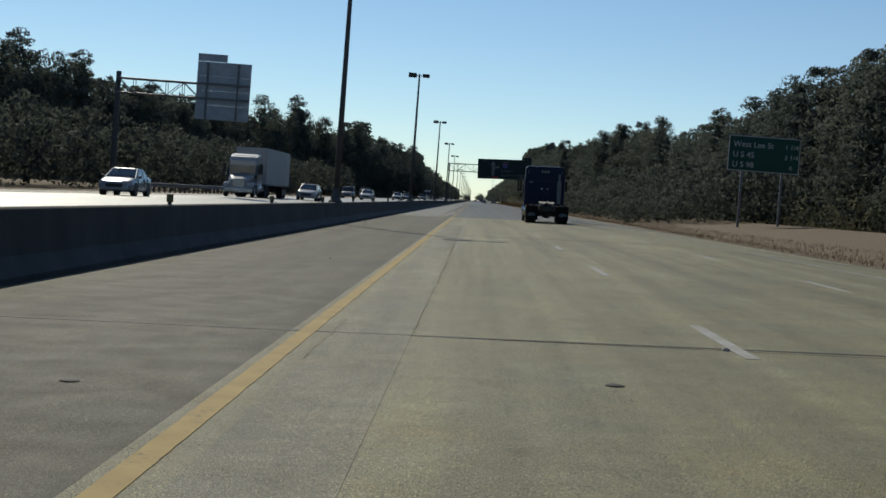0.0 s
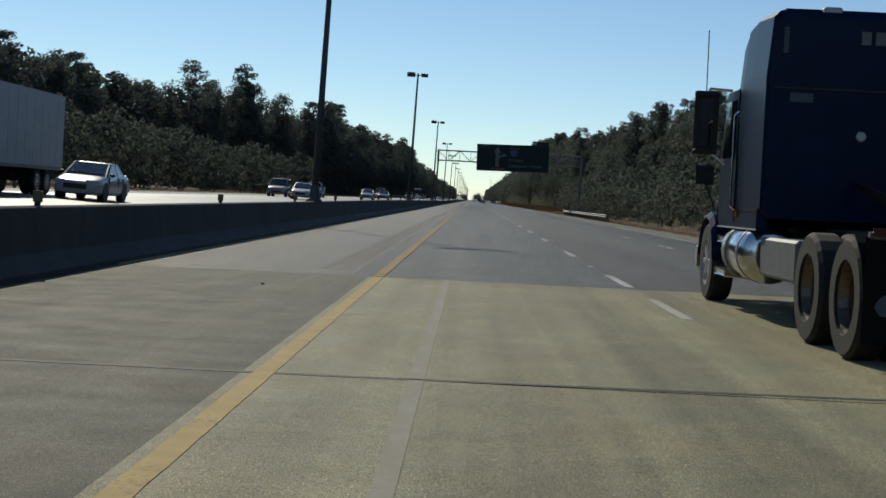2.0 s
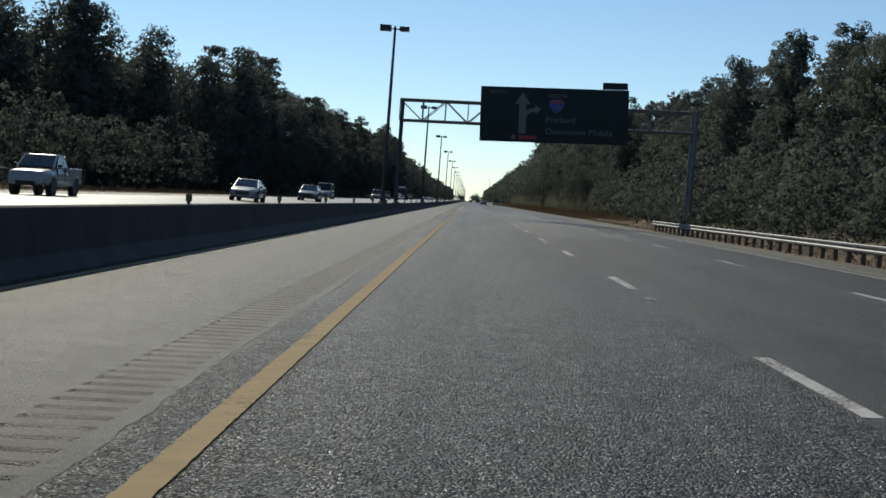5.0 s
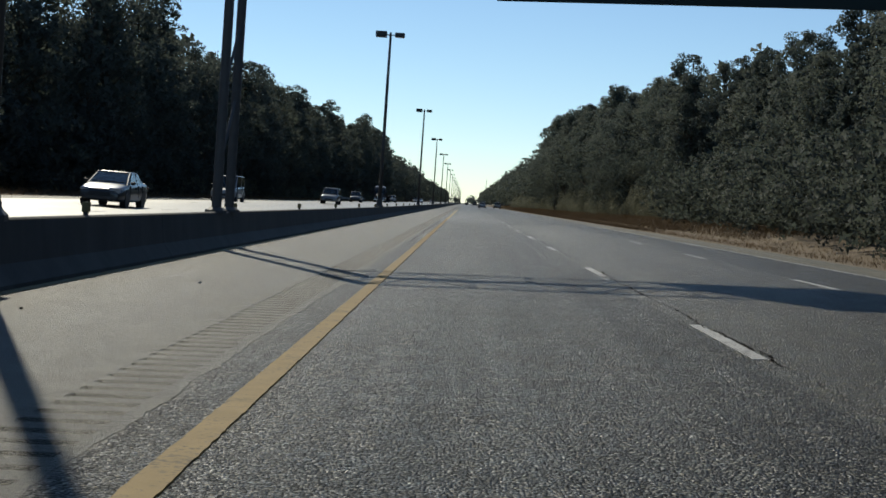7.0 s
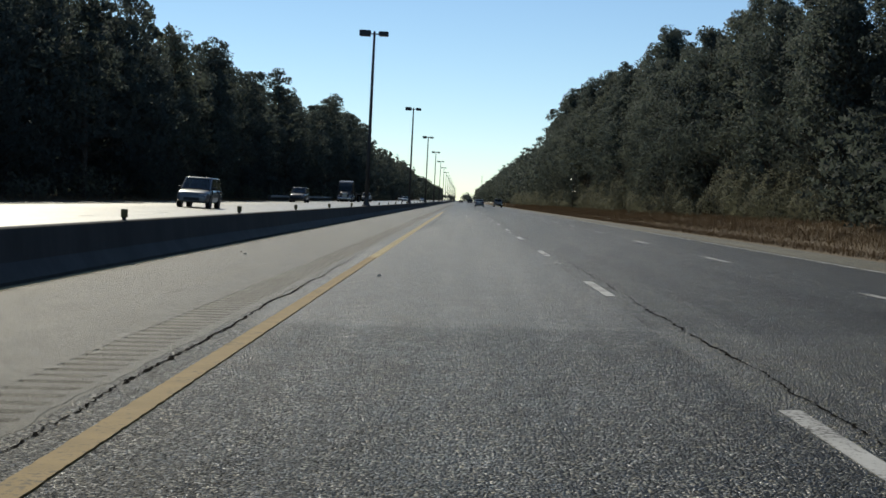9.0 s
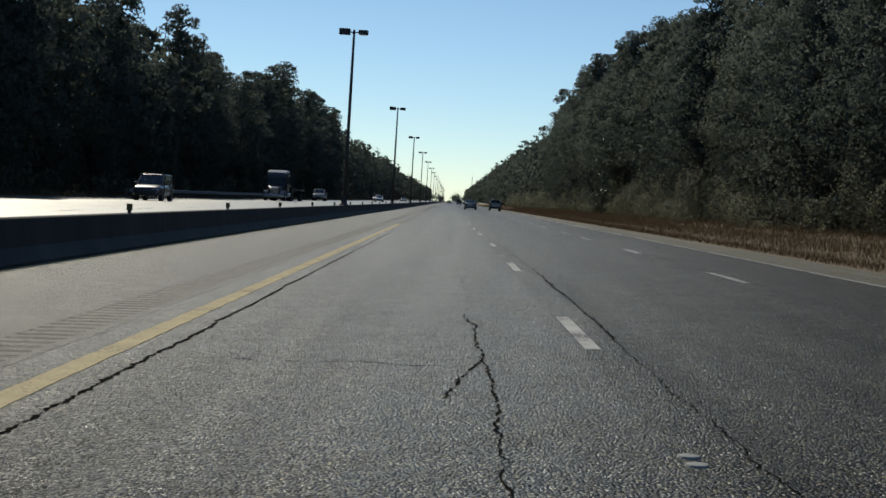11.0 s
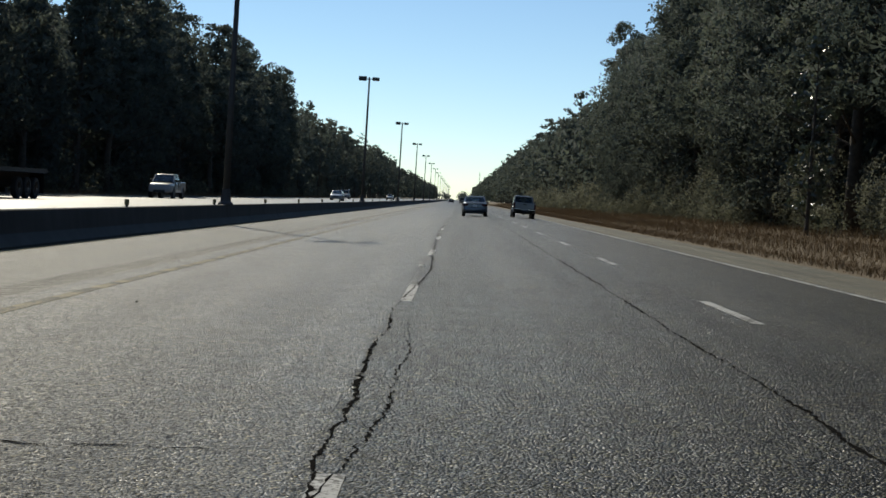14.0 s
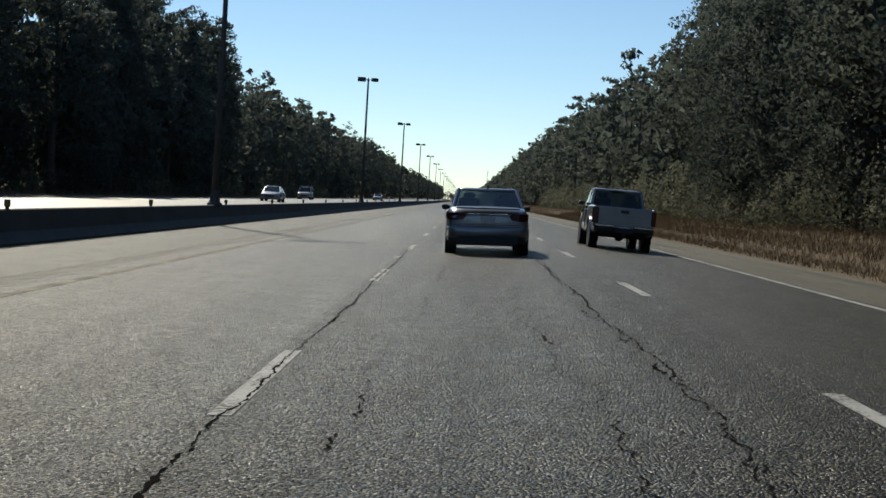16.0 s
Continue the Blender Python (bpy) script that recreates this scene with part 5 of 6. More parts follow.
    part("air_line", Mb().pipe([(0.18, 2.55, 1.5), (0.22, 2.2, 1.15), (0.05, 1.9, 1.2), (-0.1, 2.2, 1.35), (-0.2, 2.56, 1.55)], 0.014, 6), M_BLACK, c, "looped black air hose")
    st = part("exhaust_stack", Mb().tube((0.86, 2.36, 1.15), (0.86, 2.36, 2.55), 0.125, n=16).tube((0.86, 2.36, 2.5), (0.86, 2.36, 2.95), 0.075, n=12), M_STEEL, c, "dull metal exhaust stack", smooth=False)
    part("stack_guard", Mb().loft([[(0.86 + 0.145 * math.cos(a), 2.36 - 0.145 * math.sin(a), z) for a in [math.pi * (0.08 + 0.84 * i / 10) for i in range(11)]] for z in (1.3, 2.45)], caps=False, closed=False), M_STEEL, st)
    # deck, fifth wheel, lamps, axles
    part("deck_plate", Mb().box(-0.5, 1.9, 1.0, 0.5, 2.55, 1.04, 0.01), M_CHASSIS, c)
    fifth = Mb().loft([[(x, y, z) for x, y, z in ((-0.44, 0.95, 1.22), (0.44, 0.95, 1.22), (0.46, 0.35, 1.16), (0.3, 0.0, 1.10), (0.12, -0.02, 1.10), (0.06, 0.38, 1.16), (-0.06, 0.38, 1.16), (-0.12, -0.02, 1.10), (-0.3, 0.0, 1.10), (-0.46, 0.35, 1.16))],
                       [(x, y, z + 0.05) for x, y, z in ((-0.44, 0.95, 1.22), (0.44, 0.95, 1.22), (0.46, 0.35, 1.16), (0.3, 0.0, 1.10), (0.12, -0.02, 1.10), (0.06, 0.38, 1.16), (-0.06, 0.38, 1.16), (-0.12, -0.02, 1.10), (-0.3, 0.0, 1.10), (-0.46, 0.35, 1.16))]])
    part("fifth_wheel", fifth, M_GREASY, c, "tilted greasy coupling plate")
    part("fifth_wheel_base", Mb().box(-0.46, 0.4, 1.0, -0.3, 0.75, 1.17, 0.01).box(0.3, 0.4, 1.0, 0.46, 0.75, 1.17, 0.01).box(-0.5, 0.2, 0.98, 0.5, 1.0, 1.02), M_CHASSIS, c)
    part("rear_crossmember", Mb().box(-0.47, -0.88, 0.72, 0.47, -0.80, 1.0, 0.01), M_CHASSIS, c)
    for x in (-0.30, 0.30):
        part("tail_lamp", Mb().spin((x, -0.88, 0.86), (0, -1, 0), [(0, 0.055), (0.03, 0.05)], 12), M_REDLAMP, c)
    for y in (0.0, 1.32):
        part("axle", Mb().tube((-1.0, y, 0.51), (1.0, y, 0.51), 0.10, n=12).spin((0, y - 0.24, 0.51), (0, 1, 0), [(0, 0.1), (0.08, 0.22), (0.36, 0.22), (0.46, 0.1)], 14), M_CHASSIS, c)
        for s in (-1, 1):
            part("air_spring", Mb().spin((s * 0.46, y - 0.25, 0.55), (0, 0, 1), [(0, 0.13), (0.08, 0.15), (0.16, 0.13), (0.22, 0.15), (0.3, 0.12)], 12), M_TYRE, c)
    part("front_axle", Mb().tube((-1.0, 6.6, 0.45), (1.0, 6.6, 0.45), 0.07, n=10), M_CHASSIS, c)
    part("engine_block", Mb().box(-0.40, 4.6, 0.55, 0.40, 7.2, 1.1, 0.05).box(-0.3, 2.0, 0.6, 0.3, 4.6, 0.95, 0.05), M_CHASSIS, c)
    part("battery_box", Mb().box(0.55, 1.95, 0.55, 1.15, 2.6, 0.95, 0.03), M_STEEL, c)
    part("tool_box", Mb().box(-1.15, 2.05, 0.5, -0.6, 2.75, 0.92, 0.03), M_STEEL, c)
    # the cab stands well forward of the coupling
    for ob in c.children_recursive:
        if ob.name.split(".")[0] not in ("wheel", "rim", "brake_disc"):
            for v in ob.data.vertices:
                if v.co.y > 2.2:
                    v.co.y = 3.6 + (v.co.y - 2.6) * 0.85
    return c


def trailer(x, y, label):
    """A box trailer; its nose lies at y = 2.0 and its tail at y = -12."""
    c = thing("box_trailer", label, "trailer")
    for s in (-1, 1):
        for i in range(14):
            part("side_panel", Mb().box(s * 1.26, -12 + i + 0.006, 1.15, s * 1.29, -11 + i - 0.006, 4.05, 0.004), M_TRAILER, c)
    part("body", Mb().box(-1.26, -12.0, 1.12, 1.26, 2.0, 4.06, 0.03), M_TRAILER, c)
    part("side_rail", Mb().box(-1.30, -12.0, 1.02, 1.30, 2.0, 1.14, 0.01), M_STEEL, c)
    for s in (-1, 1):
        for yy in (-10.4, -9.1):
            wheel(c, s * 1.05, yy, 0.5, 0.27, 8)
            wheel(c, s * 0.75, yy, 0.5, 0.27, 8)
        part("landing_leg", Mb().box(s * 0.7, -1.3, 0.35, s * 0.82, -1.18, 1.05), M_STEEL, c)
    part("bogie", Mb().box(-0.5, -11.2, 0.5, 0.5, -8.3, 1.03), M_CHASSIS, c)
    return c


def flatbed(label):
    """An empty flat trailer; its nose lies at y = 2.0 and its tail at y = -12."""
    c = thing("flatbed_trailer", label, "trailer")
    for i in range(28):
        part("deck_board", Mb().box(-1.22, -12 + 0.5 * i + 0.006, 1.34, 1.22, -11.5 + 0.5 * i - 0.006, 1.40, 0.006), M_BOARD, c)
    for s in (-1, 1):
        part("side_rail", Mb().box(s * 1.22, -12.0, 1.22, s * 1.29, 2.0, 1.42, 0.012), M_CHASSIS, c)
        part("main_beam", Mb().box(s * 0.46, -12.0, 0.92, s * 0.60, 2.0, 1.34, 0.012), M_CHASSIS, c)
        part("landing_leg", Mb().box(s * 0.7, -1.3, 0.35, s * 0.82, -1.18, 1.22), M_STEEL, c)
        for yy in (-10.6, -9.3, -8.0):
            wheel(c, s * 1.05, yy, 0.5, 0.27, 8, M_HUB, dual=True)
        part("mud_flap", Mb().box(s * 0.6, -11.5, 0.25, s * 1.25, -11.47, 1.2, 0.006), M_FLAP, c)
    for i in range(8):
        part("cross_member", Mb().box(-1.22, -11.5 + 1.85 * i, 1.2, 1.22, -11.4 + 1.85 * i, 1.34), M_CHASSIS, c)
    part("headboard", Mb().box(-1.25, 1.9, 1.4, 1.25, 2.0, 2.3, 0.02), M_CHASSIS, c)
    part("bogie", Mb().box(-0.5, -11.2, 0.5, 0.5, -7.4, 0.95), M_CHASSIS, c)
    return c


# our lanes
place(tractor("deep blue sleeper tractor unit without trailer, in the middle lane", P_BLUE), 5.60, 82.7)
place(car("sedan", "silver four-door sedan with dark windows in the middle lane", "car", P_SILVER, **SEDAN), 5.42, 597.0 + 2.43)
place(car("pickup_truck", "light silver crew-cab pickup with empty bed in the slow lane", "pickup", P_PICKUP, **PICKUP), 9.35, 606.5 + 2.68)
place(car("sedan", "dark sedan far ahead in the fast lane", "car", P_DARK, **SEDAN), 1.8, 985)
place(car("suv", "dark sport utility far ahead in the middle lane", "car", P_DARK, **SUV), 5.5, 900)
place(car("sedan", "grey sedan far ahead in the slow lane", "car", P_GREY, **SEDAN), 9.2, 1040)


def oncoming_x(lane):
    return (-9.7, -13.3, -17.0)[lane]


semi_y = 117.0
place(tractor("white sleeper tractor hauling a box trailer, oncoming", P_WHITE), -17.0, semi_y, True)
place(trailer(0, 0, "long white box trailer with ribbed sides behind a tractor"), -17.0, semi_y + 0.2, True)
for kind, paint, lab, lane, y in (
        ("sedan", P_SILVER, "silver sedan with sunlit bonnet, oncoming", 2, 74.0),
        ("sedan", P_WHITE, "white sedan beside the trailer, oncoming", 1, 125.0),
        ("sedan", P_WHITE, "white compact sedan, oncoming", 1, 193.0),
        ("suv", P_GREY, "tall grey sport utility, oncoming", 2, 205.0),
        ("pickup", P_WHITE, "white pickup with roof rack, oncoming", 2, 236.0),
        ("sedan", P_GREY, "grey sedan in the middle of traffic, oncoming", 1, 268.0),
        ("sedan", P_DARK, "dark sedan with glinting roof, oncoming", 1, 304.0),
        ("van", P_WHITE, "white passenger van, oncoming", 2, 354.0),
        ("suv", P_GREY, "grey sport utility in the far lane, oncoming", 1, 398.0),
        ("suv", P_DARK, "black sport utility with glinting bonnet, oncoming", 2, 481.0),
        ("pickup", P_WHITE, "white pickup with dark windows, oncoming", 2, 598.5),
        ("sedan", P_SILVER, "silver sedan in the distance, oncoming", 1, 700.0),
        ("suv", P_WHITE, "white sport utility in the distance, oncoming", 2, 760.0),
        ("sedan", P_GREY, "grey sedan in the distance, oncoming", 1, 860.0)):
    spec = dict(sedan=SEDAN, suv=SUV, pickup=PICKUP, van=VAN)[kind]
    nm = dict(sedan="sedan", suv="suv", pickup="pickup_truck", van="van")[kind]
    place(car(nm, lab, "car" if kind in ("sedan", "suv") else kind, paint, **spec), oncoming_x(lane), y, True)
place(tractor("black sleeper tractor with a bright roof visor, oncoming", P_DARK), -17.0, 552.0, True)
place(flatbed("long dark flatbed trailer with an empty timber deck"), -17.0, 552.2, True)


# ---- woods ----
def unit(a):
    return a / (np.linalg.norm(a, axis=1)[:, None] + 1e-9)


def cards(centres, size, rng, flat=0.0, out=None):
    """Small pointed leaf cards at the given centres: corners, and with them the way each leaf faces (out of its clump)."""
    n = len(centres)
    u = rng.normal(size=(n, 3))
    u /= np.linalg.norm(u, axis=1)[:, None]
    w = rng.normal(size=(n, 3))
    w[:, 2] = w[:, 2] * (1 - flat)
    w -= u * (u * w).sum(1)[:, None]
    w /= np.linalg.norm(w, axis=1)[:, None] + 1e-9
    s = size * rng.uniform(0.6, 1.4, n)[:, None]
    nrm = np.cross(u, w)
    v = np.empty((n, 3, 3))
    v[:, 0] = centres - u * s * 0.45 + w * s * 0.3
    v[:, 1] = centres - u * s * 0.45 - w * s * 0.3 + nrm * s * 0.1
    v[:, 2] = centres + u * s * 0.6
    face = unit(np.cross(v[:, 1] - v[:, 0], v[:, 2] - v[:, 0]))
    out = face if out is None else unit(unit(out) + rng.normal(size=(n, 3)) * 0.12)
    turn = (face * out).sum(1) < 0
    v[turn] = v[turn][:, ::-1]
    return np.concatenate([v.reshape(-1, 3), np.repeat(out, 3, axis=0)], axis=1)


def card_mesh(name, verts, material, corners=3):
    verts = np.asarray(verts)
    facing = verts[:, 3:] if verts.shape[1] > 3 else None
    verts = verts[:, :3]
    n = len(verts) // corners
    me = bpy.data.meshes.new(name)
    me.vertices.add(corners * n)
    me.vertices.foreach_set("co", np.asarray(verts, dtype=np.float32).ravel())
    me.loops.add(corners * n)
    me.loops.foreach_set("vertex_index", np.arange(corners * n, dtype=np.int32))
    me.polygons.add(n)
    me.polygons.foreach_set("loop_start", np.arange(0, corners * n, corners, dtype=np.int32))
    me.materials.append(material)
    me.update(calc_edges=True)
    if facing is not None:
        me.polygons.foreach_set("use_smooth", np.ones(n, dtype=bool))
        me.normals_split_custom_set_from_vertices(facing.tolist())
    return me


def crown_points(h, spread, pine, rng, clumps, per):
    """Leaf places: clumps round the ends of the limbs, thin at the bottom, ragged at the outline."""
    pts, ends, outs = [], [], []
    for i in range(clumps):
        q = rng.uniform(0.0, 1.0)
        if pine:
            z = h * (0.26 + 0.74 * q ** 0.85)
            reach = spread * (0.30 + 0.9 * (1 - q) ** 0.6) * rng.uniform(0.45, 1.05)
        else:
            z = h * (0.06 + 0.92 * q)
            reach = spread * math.sqrt(max(0.05, 1 - (2 * q * 0.95 - 0.85) ** 2)) * rng.uniform(0.4, 1.1)
        a = rng.uniform(0, 2 * math.pi)
        e = np.array([reach * math.cos(a), reach * math.sin(a), z])
        ends.append(e)
        r = (0.55 if pine else 0.72) * rng.uniform(0.6, 1.35) * spread / 2.6
        d = rng.normal(size=(per, 3))
        d /= np.linalg.norm(d, axis=1)[:, None]
        d *= (rng.uniform(0.45, 1.0, per) ** 0.5)[:, None] * r
        d[:, 2] *= 0.55 if pine else 0.75
        pts.append(e + d)
        outs.append(unit(d) + 0.9 * unit(np.tile(e - np.array([0, 0, h * 0.45]), (per, 1))))
    return np.concatenate(pts), ends, np.concatenate(outs)


def crown_heart(h, spread, pine, rng, n):
    """Close-packed inner leaf cards added to block sun: places and the ways they face."""
    q = rng.uniform(0.0, 1.0, n)
    z = h * ((0.30 + 0.58 * q) if pine else (0.12 + 0.74 * q))
    wide = 0.62 * (1 - q) ** 0.5 + 0.16 if pine else 0.66 * np.sqrt(np.maximum(0.05, 1 - (2 * q * 0.95 - 0.9) ** 2))
    r = spread * wide * np.sqrt(rng.uniform(0.15, 1.0, n))
    a = rng.uniform(0, 2 * math.pi, n)
    p = np.stack([r * np.cos(a), r * np.sin(a), z], 1)
    return p, np.stack([np.cos(a), np.sin(a), np.full(n, 0.5)], 1)


def tree(kind, seed, h, spread, clumps, per, size, inner=(560, 0.62)):
    rng = np.random.default_rng(seed)
    pine = kind == "pine"
    label = "tall dark pine at the edge of the wood" if pine else "dense dark green broadleaf tree edging the wood"
    t = thing("pine_tree" if pine else "broadleaf_tree", label, "tree", "pines along the road" if pine else "broadleaf trees along the road")
    lean = rng.uniform(-0.35, 0.35, 2)
    axis = lambda z: Vector((lean[0] * (z / h) ** 1.5 + 0.12 * math.sin(z * 0.7 + seed), lean[1] * (z / h) ** 1.5, z))
    r0 = 0.017 * h
    rings = []
    for i in range(9):
        z = h * 0.97 * i / 8 - (0.4 if i == 0 else 0)
        r = r0 * (1 - 0.92 * i / 8) * (1.35 if i == 0 else 1)
        p = axis(max(z, 0))
        rings.append([(p.x + r * math.cos(a), p.y + r * math.sin(a), z) for a in [2 * math.pi * j / 7 for j in range(7)]])
    part("trunk", Mb().loft(rings), M_BARK, t, smooth=True)
    pts, ends, outs = crown_points(h, spread, pine, rng, clumps, per)
    b = Mb()
    for e in ends[::2]:
        z0 = max(h * 0.12, e[2] - (0.25 if pine else 0.9) - 0.35 * math.hypot(e[0], e[1]))
        b.tube(axis(z0), Vector(e), 0.05 * h / 16 + 0.01, 0.012, 4, caps=False)
    part("branchwork", b, M_BARK, t)
    heart, ways = crown_heart(h, spread * 0.88, pine, rng, inner[0])
    leaves = np.concatenate([cards(pts, size, rng, 0.2, outs), cards(heart, inner[1], rng, 0.0, ways)])
    ob = new("crown", card_mesh("crown", leaves, M_NEEDLE if pine else M_LEAF))
    ob.parent = t
    return t


fine = [tree("broadleaf", 61, 14.0, 3.1, 135, 84, 0.208, (1000, 0.42)), tree("pine", 62, 17.2, 3.0, 125, 84, 0.208, (1000, 0.42)), tree("broadleaf", 63, 15.5, 3.4, 145, 84, 0.208, (1000, 0.42)), tree("pine", 64, 17.6, 2.8, 125, 84, 0.208, (1000, 0.42)), tree("broadleaf", 65, 16.6, 3.3, 145, 84, 0.208, (1000, 0.42))]
kinds = [tree("broadleaf", 11, 14.0, 3.1, 125, 39, 0.295), tree("pine", 12, 17.2, 3.0, 115, 39, 0.295), tree("broadleaf", 13, 15.5, 3.4, 135, 39, 0.295), tree("broadleaf", 14, 16.8, 3.2, 135, 39, 0.295),
         tree("broadleaf", 15, 13.0, 3.0, 115, 39, 0.295), tree("pine", 16, 17.8, 2.9, 115, 39, 0.295), tree("broadleaf", 17, 16.5, 3.3, 135, 39, 0.295)]
# one slim evergreen with waxy leaves that catch the sun
rng = np.random.default_rng(71)
waxy = thing("evergreen_tree", "slim evergreen tree with glinting waxy leaves before the wood", "tree")
part("trunk", Mb().loft([[(r2 * math.cos(a), r2 * math.sin(a), z) for a in [2 * math.pi * j / 7 for j in range(7)]] for z, r2 in ((-0.4, 0.16), (0.5, 0.11), (5, 0.08), (9.6, 0.02))]), M_BARK, waxy, smooth=True)
pts, ends, _ = crown_points(10.3, 1.25, False, rng, 60, 26)
b = Mb()
for e in ends[::2]:
    b.tube((0, 0, max(0.8, e[2] - 0.8)), Vector(e), 0.035, 0.01, 4, caps=False)
part("branchwork", b, M_BARK, waxy)
crown = new("crown", card_mesh("crown", cards(pts, 0.26, rng)[:, :3], M_WAXY))
crown.parent = waxy
waxy.matrix_basis = pose(21.3, 565.4, surface(21.3) - 0.05)
LEFT_EDGE = ([-100, 150, 280, 320, 365, 420, 3000], [-58, -56, -46, -39, -30, -28.5, -29])
RIGHT_EDGE = ([-100, 300, 335, 380, 420, 470, 3000], [38, 37, 32, 29, 26, 24.5, 24.5])
rng = np.random.default_rng(5)
used = set()
for side, edge in ((-1, LEFT_EDGE), (1, RIGHT_EDGE)):
    y = 95.0 if side < 0 else 85.0
    while y < (765 if side < 0 else 690):
        stock = fine if side > 0 and y > 260 else kinds
        i = int(rng.integers(0, len(stock)))
        x = float(np.interp(y, *edge)) + side * rng.uniform(-0.6, 3.0)
        s = rng.uniform(0.92, 1.08) * ((1.28 if y > 620 else 1.1) if side < 0 and y > 360 else (1.35 if y > 590 else 1.3 if y > 475 else 1.08 if y > 400 else 1.0 if y > 345 else 1.14 if y > 290 else 0.9 if y > 200 else 1.0))
        m = pose(x, y, surface(x) - 0.05, 0, 0, rng.uniform(0, 360)) @ Matrix.Scale(s, 4)
        if stock[i].name not in used:
            used.add(stock[i].name)
            stock[i].matrix_basis = m
        else:
            made = copy_thing(stock[i], m)
            made.matrix_basis = m
        y += rng.uniform(3.6, 6.2) * (1.0 if y < 640 else 1.15)


def woods(name, rows, y0, y1, step, per, size, label, seed, hs=(13, 19.5), trunks=True, edges=((-1, LEFT_EDGE), (1, RIGHT_EDGE)), spread=(2.4, 3.4), leaf=None, core=0):
    """Many trees in one mesh: rows of distances behind the edge of the wood."""
    rng = np.random.default_rng(seed)
    v = []
    tr = Mb()
    for side, edge in edges:
        for back in rows:
            y = y0 + rng.uniform(0, step)
            while y < y1:
                x = float(np.interp(y, *edge)) + side * (back + rng.uniform(-1.5, 1.5))
                h = rng.uniform(*hs)
                pine = rng.random() < 0.45
                wide = rng.uniform(*spread)
                pts, _, outs = crown_points(h, wide, pine, rng, max(8, per // 12), 12)
                v.append(cards(pts + np.array([x, y, surface(x)]), size, rng, 0.2, outs))
                if core:
                    heart, ways = crown_heart(h, wide, pine, rng, core)
                    v.append(cards(heart + np.array([x, y, surface(x)]), size * 1.5, rng, 0.0, ways))
                if trunks and rng.random() < 0.8:
                    tr.tube((x, y, -0.4), (x, y, h * 0.9), 0.2, 0.05, 5, caps=False)
                y += step * rng.uniform(0.7, 1.3)
    ob = tagged(new(name, card_mesh(name, np.concatenate(v), leaf or M_LEAF)), label, "woods", "", "stuff")
    if trunks:
        tagged(new("wood_trunks", tr.mesh("wood_trunks", M_BARK)), "bare trunks standing deep in the wood", "woods", "", "stuff")
    return ob


woods("woods_behind", (4.5, 9.5), 40, 400, 4.4, 264, 1.0, "dense dark wood behind the first trees", 21, (12, 15.5))
woods("woods_behind", (4.5, 9.5), 400, 720, 4.4, 264, 1.0, "tall dense dark wood behind the first trees", 28, (15, 20))
woods("woods_behind", (1.6,), 95, 400, 3.0, 384, 0.5, "dense dark wood filling the gaps between trees", 30, (13.2, 15.2))
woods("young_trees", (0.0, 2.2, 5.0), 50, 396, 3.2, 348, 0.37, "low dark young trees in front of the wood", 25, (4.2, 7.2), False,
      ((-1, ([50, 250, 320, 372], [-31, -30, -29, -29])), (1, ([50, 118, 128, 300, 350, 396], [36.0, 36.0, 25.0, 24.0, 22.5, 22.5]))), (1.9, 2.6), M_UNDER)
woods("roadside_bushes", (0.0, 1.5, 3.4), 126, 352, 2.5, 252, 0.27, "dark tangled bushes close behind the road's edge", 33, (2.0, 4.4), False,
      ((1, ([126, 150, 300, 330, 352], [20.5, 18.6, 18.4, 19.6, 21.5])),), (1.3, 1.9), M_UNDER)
woods("woods_far", (1.0, 5.0), 695, 1250, 4.6, 264, 0.74, "dark wood further along the road", 22, (16, 21), core=60)
woods("woods_far", (1.0, 6.0), 1245, 2550, 5.5, 132, 1.3, "far dark wood along the road", 23, trunks=False)
# Unseen wood behind the start, added to keep low sky off the scene.
woods("woods_back", (-2.0, 6.0), -320, 90, 5.0, 84, 1.3, "unseen dark wood behind the start, blocking low sky", 24, trunks=False)
rng = np.random.default_rng(26)
v = []
for side, edge in ((-1, LEFT_EDGE), (1, RIGHT_EDGE)):
    for i in range(1500):
        y = rng.uniform(-330, 1250)
        x = float(np.interp(y, *edge)) + side * rng.uniform(15, 150)
        top, r = rng.uniform(11, 15.5), rng.uniform(3.5, 5.5)
        d = unit(rng.normal(size=(34, 3)))
        v.append(cards(d * np.array([r, r, top * 0.45]) + np.array([x, y, top * 0.55]), 2.6, rng, 0.2, d))
tagged(new("woods_deep", card_mesh("woods_deep", np.concatenate(v), M_LEAF)), "dense canopy of the wood away from the road", "woods", "", "stuff")
# Unseen rear wall of leaf cards, added to block low sky behind.
rng = np.random.default_rng(27)
v = []
for i in range(160):
    x, y, h = rng.uniform(-140, 140), rng.uniform(-340, -322), rng.uniform(11, 17)
    v.append(cards(rng.normal(size=(50, 3)) * np.array([3.0, 3.0, h * 0.26]) + np.array([x, y, h * 0.45]), 2.2, rng))
tagged(new("woods_back", card_mesh("woods_back", np.concatenate(v), M_LEAF)), "unseen leaf wall across the rear, blocking low sky", "woods", "", "stuff")
rng = np.random.default_rng(29)
v = []
